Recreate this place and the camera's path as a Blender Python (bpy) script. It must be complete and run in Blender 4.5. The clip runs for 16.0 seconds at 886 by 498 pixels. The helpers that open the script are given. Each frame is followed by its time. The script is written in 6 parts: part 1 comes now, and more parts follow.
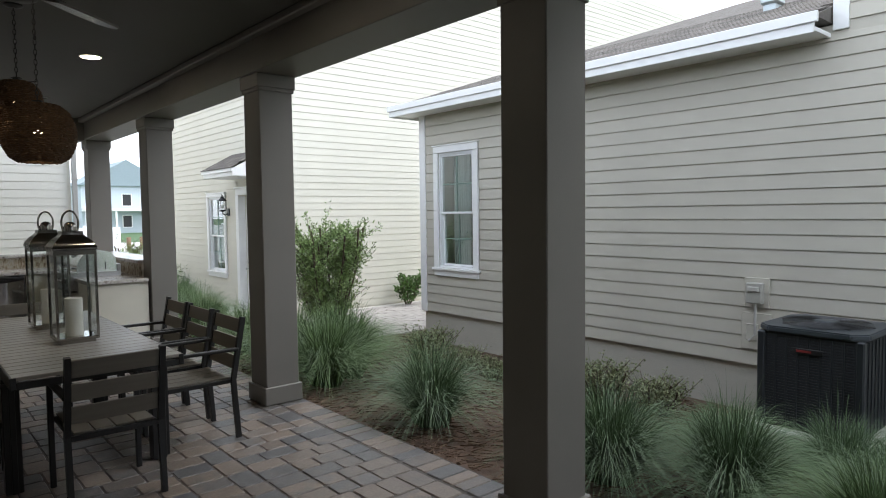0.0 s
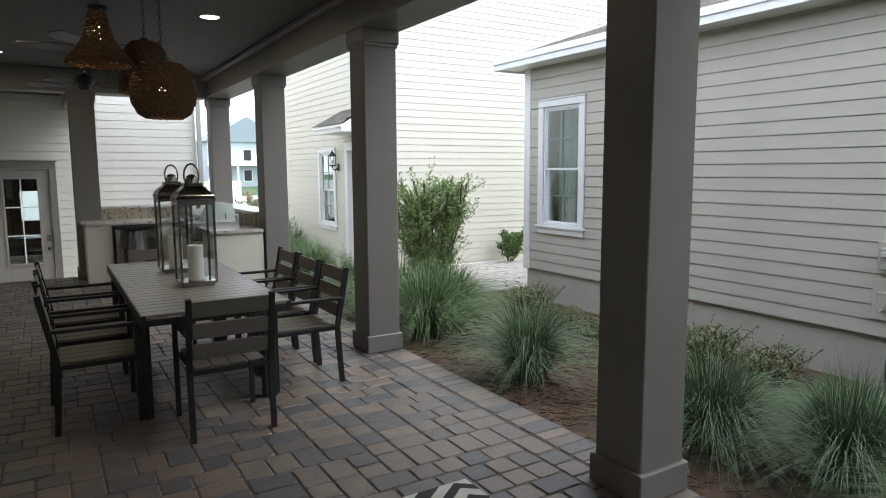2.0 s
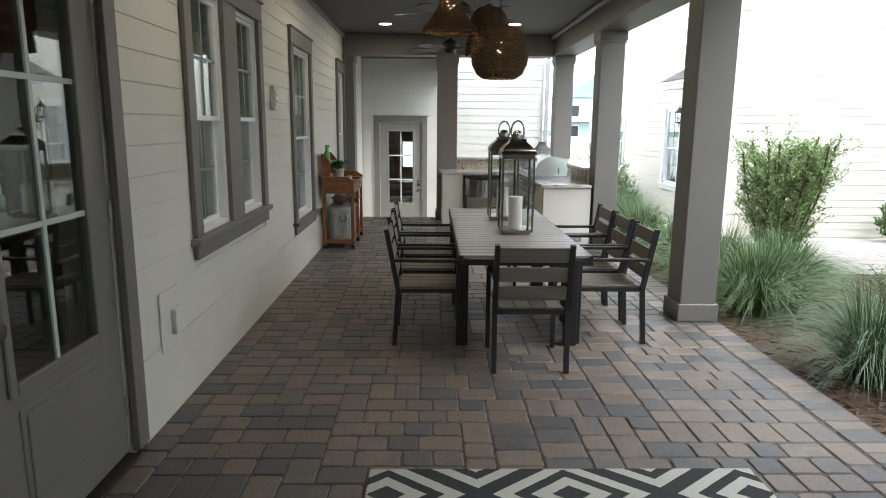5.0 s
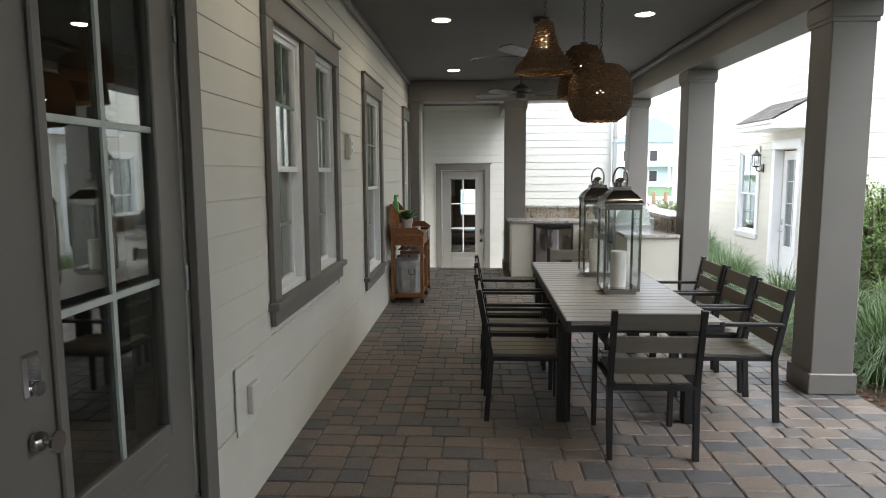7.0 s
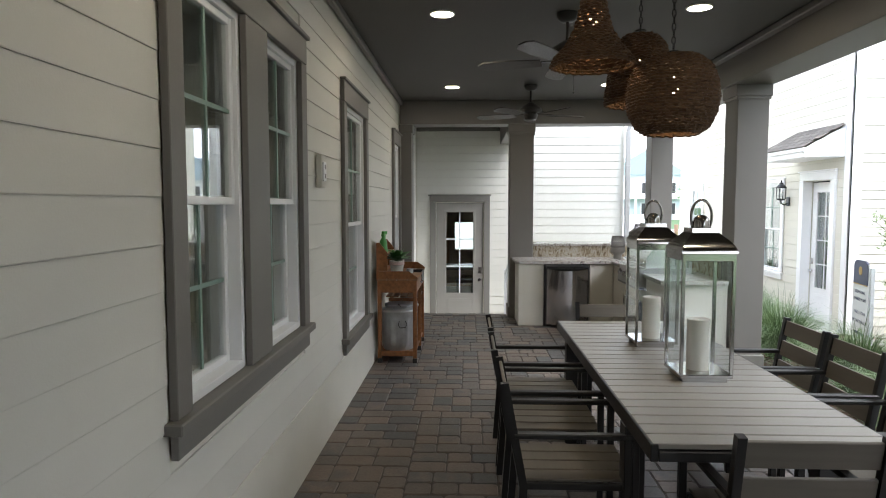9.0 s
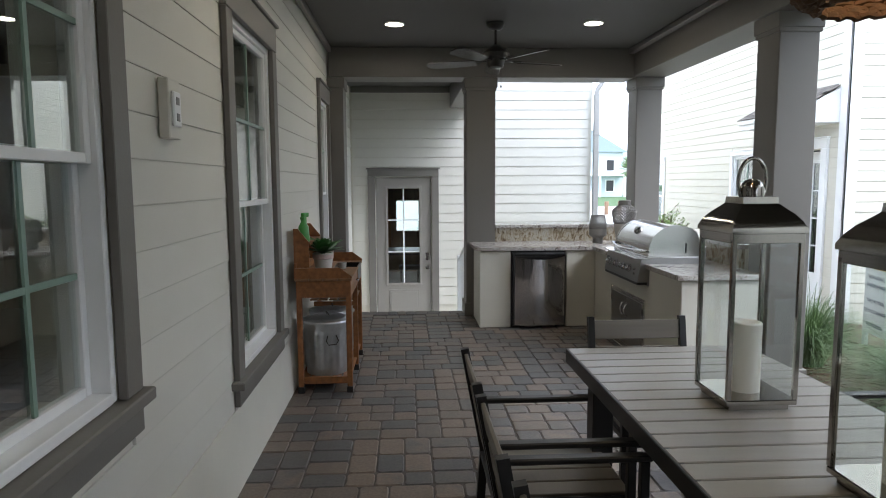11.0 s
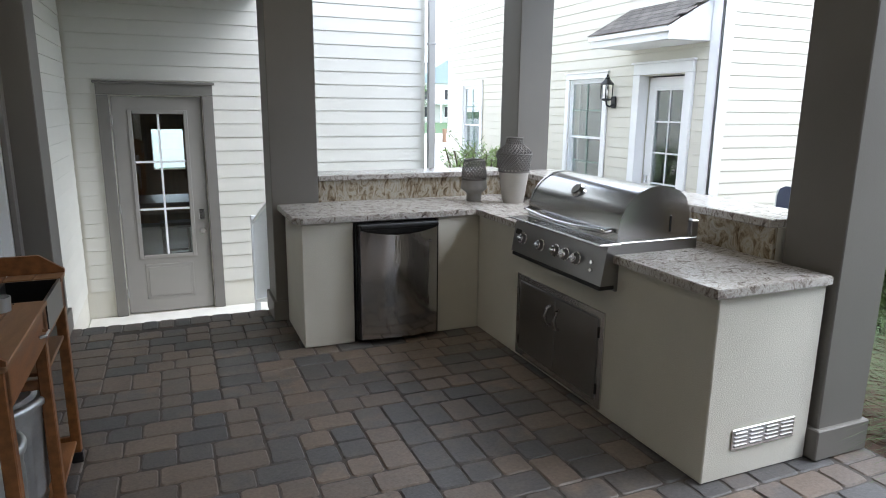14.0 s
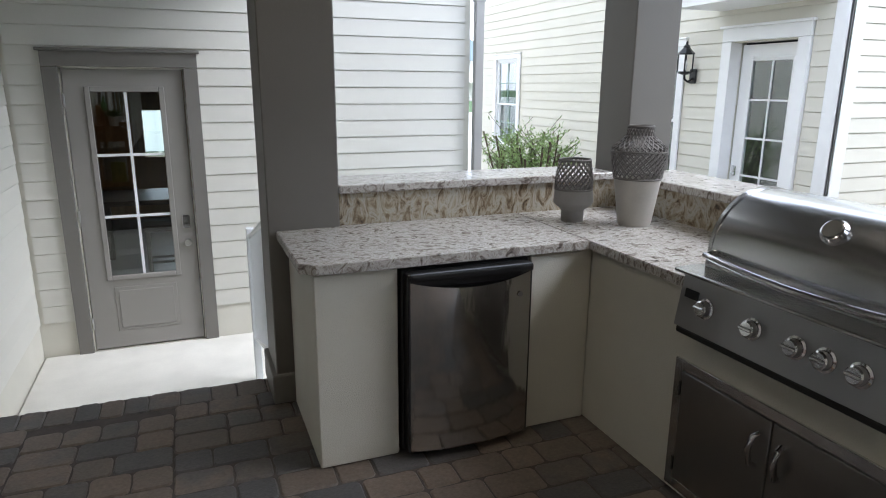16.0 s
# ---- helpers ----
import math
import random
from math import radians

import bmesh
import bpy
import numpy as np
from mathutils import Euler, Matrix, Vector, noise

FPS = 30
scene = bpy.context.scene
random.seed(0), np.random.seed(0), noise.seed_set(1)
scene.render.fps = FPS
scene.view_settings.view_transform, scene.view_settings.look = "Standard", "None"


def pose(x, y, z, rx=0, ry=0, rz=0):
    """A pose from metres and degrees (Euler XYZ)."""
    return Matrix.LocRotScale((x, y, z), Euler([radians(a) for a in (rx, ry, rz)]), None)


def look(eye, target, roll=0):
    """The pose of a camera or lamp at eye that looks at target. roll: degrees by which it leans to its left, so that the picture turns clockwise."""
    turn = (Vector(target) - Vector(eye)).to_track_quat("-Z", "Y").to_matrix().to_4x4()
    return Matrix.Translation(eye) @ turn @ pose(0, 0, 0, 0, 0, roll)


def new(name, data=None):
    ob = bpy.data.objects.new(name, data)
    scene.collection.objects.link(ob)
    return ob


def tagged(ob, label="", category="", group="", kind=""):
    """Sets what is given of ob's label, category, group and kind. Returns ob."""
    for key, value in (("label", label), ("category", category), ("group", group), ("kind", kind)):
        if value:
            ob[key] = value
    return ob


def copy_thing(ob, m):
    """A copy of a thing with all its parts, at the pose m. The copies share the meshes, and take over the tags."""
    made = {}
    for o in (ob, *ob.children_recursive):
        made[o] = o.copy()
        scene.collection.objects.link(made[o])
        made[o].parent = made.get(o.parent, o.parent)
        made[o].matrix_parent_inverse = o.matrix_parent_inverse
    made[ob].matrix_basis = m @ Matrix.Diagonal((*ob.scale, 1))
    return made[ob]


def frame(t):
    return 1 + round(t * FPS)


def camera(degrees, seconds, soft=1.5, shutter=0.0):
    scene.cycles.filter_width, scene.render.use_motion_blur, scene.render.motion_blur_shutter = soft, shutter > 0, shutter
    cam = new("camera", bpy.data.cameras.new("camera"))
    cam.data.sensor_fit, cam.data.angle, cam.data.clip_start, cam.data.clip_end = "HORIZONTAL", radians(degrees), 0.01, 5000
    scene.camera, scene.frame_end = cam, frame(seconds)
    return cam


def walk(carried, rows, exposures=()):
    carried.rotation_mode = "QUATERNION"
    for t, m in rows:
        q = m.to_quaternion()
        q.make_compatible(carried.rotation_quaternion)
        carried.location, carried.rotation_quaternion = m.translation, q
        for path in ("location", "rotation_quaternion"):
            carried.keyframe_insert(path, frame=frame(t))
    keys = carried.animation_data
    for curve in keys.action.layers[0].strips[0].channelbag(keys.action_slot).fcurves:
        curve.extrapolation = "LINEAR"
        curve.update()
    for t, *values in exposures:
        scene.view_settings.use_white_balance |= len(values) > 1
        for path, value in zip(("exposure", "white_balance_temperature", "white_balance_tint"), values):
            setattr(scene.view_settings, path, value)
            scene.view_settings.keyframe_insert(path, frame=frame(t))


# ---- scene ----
cam = camera(68.8, 16.0, soft=1.0)
PATH = [
    (0, (0.742, 0.446, 1.638), (2.042, 1.962, 1.526), -0.7),
    (0.5, (0.76, 0.435, 1.638), (1.88, 2.087, 1.5), -1.6),
    (1, (0.744, 0.454, 1.645), (1.771, 2.164, 1.494), -1.8),
    (1.5, (0.725, 0.445, 1.652), (1.705, 2.181, 1.487), -0.8),
    (2, (0.786, 0.429, 1.627), (1.817, 2.126, 1.385), -0.3),
    (2.5, (0.923, 0.377, 1.632), (1.84, 2.135, 1.371), -0.5),
    (3, (1.044, 0.284, 1.612), (1.771, 2.107, 1.227), 0.5),
    (3.5, (1.056, 0.246, 1.612), (1.589, 2.12, 1.158), 0.5),
    (4, (1.041, 0.228, 1.622), (1.389, 2.146, 1.173), 0.7),
    (4.5, (1.02, 0.241, 1.628), (1.2, 2.191, 1.219), 0.7),
    (5, (1.001, 0.273, 1.64), (1.042, 2.237, 1.265), 0.5),
    (7.5, (0.613, 1.076, 1.65), (0.469, 3.061, 1.447), -0.5),
    (8, (0.575, 1.434, 1.643), (0.391, 3.418, 1.473), -0.7),
    (8.5, (0.543, 1.8, 1.669), (0.416, 3.791, 1.531), -0.3),
    (11, (0.424, 3.994, 1.6), (0.532, 5.981, 1.395), -0.3),
    (11.5, (0.375, 4.442, 1.608), (0.627, 6.411, 1.359), -0.2),
    (12, (0.389, 4.937, 1.615), (0.71, 6.893, 1.348), -0.1),
    (12.5, (0.364, 5.435, 1.607), (0.697, 7.387, 1.328), -0.4),
    (13, (0.413, 5.893, 1.594), (0.921, 7.789, 1.209), -0.2),
    (13.5, (0.465, 6.373, 1.597), (1.063, 8.237, 1.187), 0.0),
    (14, (0.463, 6.828, 1.597), (1.218, 8.631, 1.171), 0.6),
    (14.5, (0.551, 7.278, 1.582), (1.488, 8.994, 1.159), 0.5),
    (15, (0.617, 7.697, 1.586), (1.45, 9.466, 1.164), -0.6),
    (15.5, (0.676, 8.136, 1.586), (1.453, 9.928, 1.158), -0.8),
    (16, (0.788, 8.559, 1.565), (1.502, 10.363, 1.077), 0.4),
]
EXPOSURES = [(0.0, 1.40, 6450, 9), (1.5, 1.50, 6450, 9), (2.5, 1.80, 6400, 8), (3.5, 2.18, 6400, 8), (5.0, 2.42, 6400, 8), (8.0, 2.42, 6450, 10), (11.0, 2.15, 6100, 10), (12.5, 2.12, 6050, 10), (14.5, 2.12, 6050, 10), (16.0, 1.93, 6100, 11)]
walk(cam, [(t, look(eye, target, roll)) for t, eye, target, roll in PATH], EXPOSURES)

# ---- world, sun, exposure ----
world = bpy.data.worlds.new("world")
scene.world = world
world.use_nodes = True
wn = world.node_tree
sky = wn.nodes.new("ShaderNodeTexSky")
sky.sky_type, sky.sun_disc = "NISHITA", False
sky.sun_elevation, sky.sun_rotation = radians(50), radians(114)
sky.dust_density = 1.0
pale = wn.nodes.new("ShaderNodeHueSaturation")
pale.inputs["Saturation"].default_value = 0.35
wn.links.new(sky.outputs[0], pale.inputs["Color"])
veil = wn.nodes.new("ShaderNodeMix")
veil.data_type = "RGBA"
veil.inputs[0].default_value = 0.55
veil.inputs[7].default_value = (6.4, 7.0, 8.1, 1)
wn.links.new(pale.outputs[0], veil.inputs[6])
wn.links.new(veil.outputs[2], wn.nodes["Background"].inputs["Color"])
wn.nodes["Background"].inputs["Strength"].default_value = 0.15
sun = new("sun", bpy.data.lights.new("sun", "SUN"))
sun.data.energy, sun.data.angle, sun.data.color = 0.9, radians(40), (1.0, 0.99, 0.97)
sun.matrix_world = look((0, 0, 20), (-9.1, 4.1, 8))


# ---- materials ----
def mat(name, color, rough=0.6, metal=0.0, var=0.12, scale=6.0, fine=90.0, bump=0.15, spread=0.0, stretch=(1, 1, 1), spec=0.5, warm=None, coat=0.0):
    """Painted or natural surface: colour varied at two scales, a fine relief, and a spread from piece to piece."""
    m = bpy.data.materials.new(name)
    m.use_nodes = True
    n, l = m.node_tree.nodes, m.node_tree.links
    b = n["Principled BSDF"]
    b.inputs["Metallic"].default_value = metal
    b.inputs["Specular IOR Level"].default_value = spec
    b.inputs["Coat Weight"].default_value = coat
    tc = n.new("ShaderNodeTexCoord")
    mp = n.new("ShaderNodeMapping")
    mp.inputs["Scale"].default_value = stretch
    l.new(tc.outputs["Object"], mp.inputs["Vector"])
    big = n.new("ShaderNodeTexNoise")
    big.inputs["Scale"].default_value, big.inputs["Detail"].default_value = scale, 5
    small = n.new("ShaderNodeTexNoise")
    small.inputs["Scale"].default_value, small.inputs["Detail"].default_value = fine, 3
    l.new(mp.outputs[0], big.inputs["Vector"])
    l.new(mp.outputs[0], small.inputs["Vector"])
    dark = [max(0.0, c * (1 - var)) for c in color]
    lite = warm if warm else [min(1.0, c * (1 + var)) for c in color]
    ramp = n.new("ShaderNodeMix")
    ramp.data_type = "RGBA"
    ramp.inputs[6].default_value, ramp.inputs[7].default_value = (*dark, 1), (*lite, 1)
    mid = n.new("ShaderNodeMath")
    mid.operation = "MULTIPLY_ADD"
    mid.inputs[1].default_value, mid.inputs[2].default_value = 0.35, 0.0
    l.new(small.outputs[0], mid.inputs[0])
    add = n.new("ShaderNodeMath")
    add.operation, add.use_clamp = "ADD", True
    sub = n.new("ShaderNodeMath")
    sub.operation = "MULTIPLY_ADD"
    sub.inputs[1].default_value, sub.inputs[2].default_value = 1.6, -0.48
    l.new(big.outputs[0], sub.inputs[0])
    l.new(mid.outputs[0], add.inputs[0])
    l.new(sub.outputs[0], add.inputs[1])
    l.new(add.outputs[0], ramp.inputs[0])
    out = ramp.outputs[2]
    if spread:
        info = n.new("ShaderNodeObjectInfo")
        hsv = n.new("ShaderNodeHueSaturation")
        v = n.new("ShaderNodeMath")
        v.operation = "MULTIPLY_ADD"
        v.inputs[1].default_value, v.inputs[2].default_value = 2 * spread, 1 - spread
        l.new(info.outputs["Random"], v.inputs[0])
        l.new(v.outputs[0], hsv.inputs["Value"])
        l.new(out, hsv.inputs["Color"])
        out = hsv.outputs[0]
    l.new(out, b.inputs["Base Color"])
    r = n.new("ShaderNodeMath")
    r.operation, r.use_clamp = "MULTIPLY_ADD", True
    r.inputs[1].default_value, r.inputs[2].default_value = 0.25 * rough, rough * 0.88
    l.new(big.outputs[0], r.inputs[0])
    l.new(r.outputs[0], b.inputs["Roughness"])
    if bump:
        bp = n.new("ShaderNodeBump")
        bp.inputs["Strength"].default_value, bp.inputs["Distance"].default_value = bump, 0.004
        l.new(small.outputs[0], bp.inputs["Height"])
        l.new(bp.outputs[0], b.inputs["Normal"])
    return m


def glass(name, tint=(0.9, 0.95, 0.93), rough=0.0, base=0.15, slant=0.7):
    """A clear pane: mostly see-through, mirroring more at a slant."""
    m = bpy.data.materials.new(name)
    m.use_nodes = True
    n, l = m.node_tree.nodes, m.node_tree.links
    n.remove(n["Principled BSDF"])
    t, g, f, mix = (n.new("ShaderNodeBsdfTransparent"), n.new("ShaderNodeBsdfGlossy"), n.new("ShaderNodeLayerWeight"), n.new("ShaderNodeMixShader"))
    t.inputs[0].default_value = (*tint, 1)
    g.inputs["Roughness"].default_value = rough
    f.inputs[0].default_value = 0.5
    p4, sc = n.new("ShaderNodeMath"), n.new("ShaderNodeMath")
    p4.operation, p4.inputs[1].default_value = "POWER", 3.0
    sc.operation, sc.inputs[1].default_value, sc.inputs[2].default_value = "MULTIPLY_ADD", slant, base
    l.new(f.outputs["Facing"], p4.inputs[0])
    l.new(p4.outputs[0], sc.inputs[0])
    l.new(sc.outputs[0], mix.inputs[0])
    l.new(t.outputs[0], mix.inputs[1])
    l.new(g.outputs[0], mix.inputs[2])
    l.new(mix.outputs[0], n["Material Output"].inputs[0])
    return m


def glow(name, color, strength):
    m = bpy.data.materials.new(name)
    m.use_nodes = True
    b = m.node_tree.nodes["Principled BSDF"]
    b.inputs["Base Color"].default_value = (*color, 1)
    b.inputs["Emission Color"].default_value = (*color, 1)
    b.inputs["Emission Strength"].default_value = strength
    return m


cream = mat("cream siding paint", (0.63, 0.615, 0.56), 0.55, var=0.05, scale=1.5, fine=140, bump=0.12, spread=0.02)
stucco = mat("cream stucco", (0.62, 0.60, 0.53), 0.8, var=0.06, scale=2.5, fine=220, bump=0.5)
beige = mat("beige siding paint", (0.50, 0.475, 0.405), 0.6, var=0.05, scale=1.5, fine=140, bump=0.12, spread=0.02)
pale_yellow = mat("pale yellow siding paint", (0.65, 0.625, 0.54), 0.6, var=0.04, scale=1.5, fine=140, bump=0.1, spread=0.02)
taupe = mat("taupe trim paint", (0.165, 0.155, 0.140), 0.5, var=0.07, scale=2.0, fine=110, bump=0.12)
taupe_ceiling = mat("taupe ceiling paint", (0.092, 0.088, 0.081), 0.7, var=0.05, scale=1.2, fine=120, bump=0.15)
door_paint = mat("grey door paint", (0.26, 0.245, 0.228), 0.4, var=0.04, scale=3, fine=150, bump=0.08)
white_trim = mat("white trim paint", (0.82, 0.82, 0.81), 0.4, var=0.04, scale=3, fine=120, bump=0.06)
white_vinyl = mat("white vinyl", (0.80, 0.81, 0.82), 0.3, var=0.03, scale=4, fine=100, bump=0.03)
green_muntin = mat("green tinted muntin", (0.20, 0.30, 0.25), 0.35, var=0.03)
pane_glass = glass("window glass")
# warm indoor lamplight and dimness put into the wall colour
interior = mat("dim lamplit interior tint", (0.15, 0.105, 0.062), 0.8, var=0.1, scale=1)
interior_floor = mat("dark plank floor", (0.07, 0.075, 0.085), 0.3, var=0.3, scale=3, stretch=(1, 8, 1))
concrete = mat("landing concrete", (0.62, 0.60, 0.55), 0.85, var=0.12, scale=3, fine=70, bump=0.3)
foundation_paint = mat("foundation parging", (0.46, 0.44, 0.38), 0.9, var=0.08, scale=2, fine=60, bump=0.6)
mulch = mat("pine straw mulch", (0.075, 0.043, 0.030), 0.95, var=0.55, scale=9, fine=160, bump=1.0, warm=(0.15, 0.092, 0.062))
lawn = mat("lawn", (0.05, 0.10, 0.03), 0.9, var=0.3, scale=3, fine=60, bump=0.8)
joint_sand = mat("joint sand", (0.085, 0.076, 0.068), 0.95, var=0.3, scale=20, fine=200, bump=0.6)
shingle = mat("grey brown shingles", (0.135, 0.120, 0.105), 0.9, var=0.35, scale=10, fine=130, bump=0.8, spread=0.25)
road_grey = mat("street asphalt", (0.11, 0.11, 0.11), 0.9, var=0.15, scale=2, fine=90, bump=0.4)
path_paver = mat("garden path pavers", (0.40, 0.37, 0.345), 0.85, var=0.2, scale=6, fine=90, bump=0.4, spread=0.15)


# ---- builders ----
def cuboid(bm, x0, x1, y0, y1, z0, z1):
    v = [bm.verts.new((x, y, z)) for z in (z0, z1) for y in (y0, y1) for x in (x0, x1)]
    for f in ((0, 2, 3, 1), (4, 5, 7, 6), (0, 1, 5, 4), (2, 6, 7, 3), (0, 4, 6, 2), (1, 3, 7, 5)):
        bm.faces.new([v[i] for i in f])
    return v


def box(x0, x1, y0, y1, z0, z1, bevel=0.0, seg=1):
    bm = bmesh.new()
    cuboid(bm, min(x0, x1), max(x0, x1), min(y0, y1), max(y0, y1), min(z0, z1), max(z0, z1))
    if bevel:
        bmesh.ops.bevel(bm, geom=bm.edges[:], offset=bevel, segments=seg, affect="EDGES", profile=0.6)
    return bm


def lathe(profile, seg=28, axis="z"):
    """A solid turned from (radius, height) pairs."""
    bm = bmesh.new()
    rings = []
    for r, h in profile:
        ring = []
        for i in range(seg):
            a = 2 * math.pi * i / seg
            ring.append(bm.verts.new((r * math.cos(a), r * math.sin(a), h)))
        rings.append(ring)
    for a, b in zip(rings, rings[1:]):
        for i in range(seg):
            bm.faces.new((a[i], a[(i + 1) % seg], b[(i + 1) % seg], b[i]))
    bm.faces.new(rings[0][::-1])
    bm.faces.new(rings[-1])
    return turned(bm, axis)


def turned(bm, axis):
    if axis == "x":
        bmesh.ops.rotate(bm, verts=bm.verts, matrix=Matrix.Rotation(radians(90), 3, "Y"))
    if axis == "y":
        bmesh.ops.rotate(bm, verts=bm.verts, matrix=Matrix.Rotation(radians(-90), 3, "X"))
    return bm


def moved(bm, x=0, y=0, z=0, m=None):
    if m is not None:
        bm.transform(m)
    bmesh.ops.translate(bm, verts=bm.verts, vec=(x, y, z))
    return bm


def tube(points, r, seg=8, closed=False):
    """A round bar along a line of points."""
    bm = bmesh.new()
    pts = [Vector(p) for p in points]
    rings = []
    n = len(pts)
    for i, p in enumerate(pts):
        a = pts[(i - 1) % n] if closed or i else pts[0]
        b = pts[(i + 1) % n] if closed or i < n - 1 else pts[-1]
        t = (b - a).normalized()
        u = t.cross(Vector((0.13, 0.31, 0.94))).normalized()
        w = t.cross(u)
        rings.append([bm.verts.new(p + r * (math.cos(2 * math.pi * k / seg) * u + math.sin(2 * math.pi * k / seg) * w)) for k in range(seg)])
    pairs = list(zip(rings, rings[1:])) + ([(rings[-1], rings[0])] if closed else [])
    for a, b in pairs:
        for k in range(seg):
            bm.faces.new((a[k], a[(k + 1) % seg], b[(k + 1) % seg], b[k]))
    if not closed:
        bm.faces.new(rings[0][::-1])
        bm.faces.new(rings[-1])
    return bm


def prism(outline, lo, hi, axis="y"):
    """A flat outline of (a, b) pairs, drawn out along an axis."""
    bm = bmesh.new()
    put = {"y": lambda a, b, c: (a, c, b), "x": lambda a, b, c: (c, a, b), "z": lambda a, b, c: (a, b, c)}[axis]
    r0 = [bm.verts.new(put(a, b, lo)) for a, b in outline]
    r1 = [bm.verts.new(put(a, b, hi)) for a, b in outline]
    k = len(outline)
    for i in range(k):
        bm.faces.new((r0[i], r0[(i + 1) % k], r1[(i + 1) % k], r1[i]))
    bm.faces.new(r0[::-1])
    bm.faces.new(r1)
    return bm


def joined(*bms):
    out = bmesh.new()
    for b in bms:
        me = bpy.data.meshes.new("tmp")
        b.to_mesh(me)
        b.free()
        out.from_mesh(me)
        bpy.data.meshes.remove(me)
    return out


def mesh_of(name, bm, material, smooth=None):
    me = bpy.data.meshes.new(name)
    bmesh.ops.recalc_face_normals(bm, faces=bm.faces[:])
    bm.to_mesh(me)
    bm.free()
    me.materials.append(material)
    if smooth:
        me.polygons.foreach_set("use_smooth", [True] * len(me.polygons))
        me.set_sharp_from_angle(angle=radians(smooth))
    return me


def part(name, bm, material, parent, label="", smooth=None):
    ob = new(name, mesh_of(name, bm, material, smooth))
    ob.parent = parent
    return tagged(ob, label)


def piece(name, me, parent, x=0, y=0, z=0):
    ob = new(name, me)
    ob.parent = parent
    ob.location = (x, y, z)
    return ob


def thing(name, label, category, group="", m=None, kind=""):
    ob = new(name)
    ob.empty_display_size = 0.1
    if m is not None:
        ob.matrix_world = m
    return tagged(ob, label, category, group, kind)


def solid(name, bm, material, label, category="", kind="structure", smooth=None):
    return tagged(new(name, mesh_of(name, bm, material, smooth)), label, category, kind=kind)


def spans(lo, hi, holes):
    """What is left of lo..hi outside the holes."""
    out, at = [], lo
    for a, b in sorted(holes):
        if a > at:
            out.append((at, min(a, hi)))
        at = max(at, b)
    if at < hi:
        out.append((at, hi))
    return [(a, b) for a, b in out if b - a > 0.01]


def wall_mesh(axis, at, thick, lo, hi, z0, z1, holes):
    """A wall with openings through it. axis: the way along which it runs; at: its face; thick: signed, away from the face.
    holes: (a, b, za, zb)."""
    bm = bmesh.new()
    cuts = sorted({lo, hi, *[h[0] for h in holes], *[h[1] for h in holes]})
    for a, b in zip(cuts, cuts[1:]):
        mid = (a + b) / 2
        for za, zb in spans(z0, z1, [(h[2], h[3]) for h in holes if h[0] < mid < h[1]]):
            f0, f1 = sorted((at, at + thick))
            if axis == "y":
                cuboid(bm, f0, f1, a, b, za, zb)
            else:
                cuboid(bm, a, b, f0, f1, za, zb)
    return bm


def siding(parent, axis, at, out, lo, hi, z0, z1, holes, material, pitch=0.160, lip=0.009, gap=0.004):
    """Lapped boards on a wall face, each a piece. out: +1 or -1, the way the face looks; holes as in wall_mesh."""
    shared = {}
    z = z0
    while z < z1 - 0.02:
        top = min(z + pitch, z1)
        near = [(h[0], h[1]) for h in holes if h[2] < top - 0.02 and h[3] > z + 0.02]
        for a, b in spans(lo, hi, near):
            key = (round(b - a, 3), round(top - z, 3))
            if key not in shared:
                n = b - a
                prof = [(-out * 0.004, gap), (out * (lip + 0.003), gap), (out * (lip + 0.004), gap + 0.004), (out * 0.008, top - z), (-out * 0.004, top - z)]
                if axis == "y":
                    bm = prism(prof, 0, n, "y")
                else:
                    bm = prism(prof, 0, n, "x")
                shared[key] = mesh_of("board", bm, material)
            if axis == "y":
                piece("board", shared[key], parent, at, a, z)
            else:
                piece("board", shared[key], parent, a, at, z)
        z += pitch


# ---- the porch: its house wall, ceiling, beams, columns ----
X_WALL = -0.485
WALL_END = 14.62
HOLES = [(2.29, 3.30, 0.0, 2.46), (4.42, 5.05, 0.93, 2.49), (5.36, 6.00, 0.93, 2.49), (7.43, 8.41, 0.58, 2.47), (10.82, 11.50, 0.58, 2.47)]
CASED = [(2.17, 3.42, 0.0, 2.60), (4.30, 6.12, 0.79, 2.66), (7.31, 8.53, 0.44, 2.65), (10.72, 11.60, 0.44, 2.65)]
wall_west = solid("wall_west", wall_mesh("y", X_WALL - 0.012, -0.24, -4.0, WALL_END + 0.3, -0.9, 3.6, HOLES), stucco, "cream house wall along the porch with lapped boards", "wall")
siding(wall_west, "y", X_WALL - 0.012, 1, -4.0, 11.64, 0.103, 3.12, CASED, cream, pitch=0.158, gap=0.0015)
siding(wall_west, "y", X_WALL - 0.012, 1, 12.01, WALL_END, -0.43, 3.12, [], cream, pitch=0.152)
FLARE = [(X_WALL - 0.011, 0.0), (-0.461, 0.0), (-0.463, 0.10), (-0.4825, 0.415), (X_WALL - 0.011, 0.419)]
solid("wall_base", joined(prism(FLARE, -4.0, 2.165, "y"), prism(FLARE, 3.425, 11.64, "y")), stucco, "smooth cream stucco base course of the house wall", "wall")
W_HOLES = [(-0.095, 0.811, -0.725, 1.685)]
wall_north = solid("wall_north", wall_mesh("x", WALL_END + 0.012, 0.24, X_WALL - 0.25, 3.46, -0.9, 6.2, W_HOLES), stucco, "white wing wall of lapped boards beyond the porch", "wall")
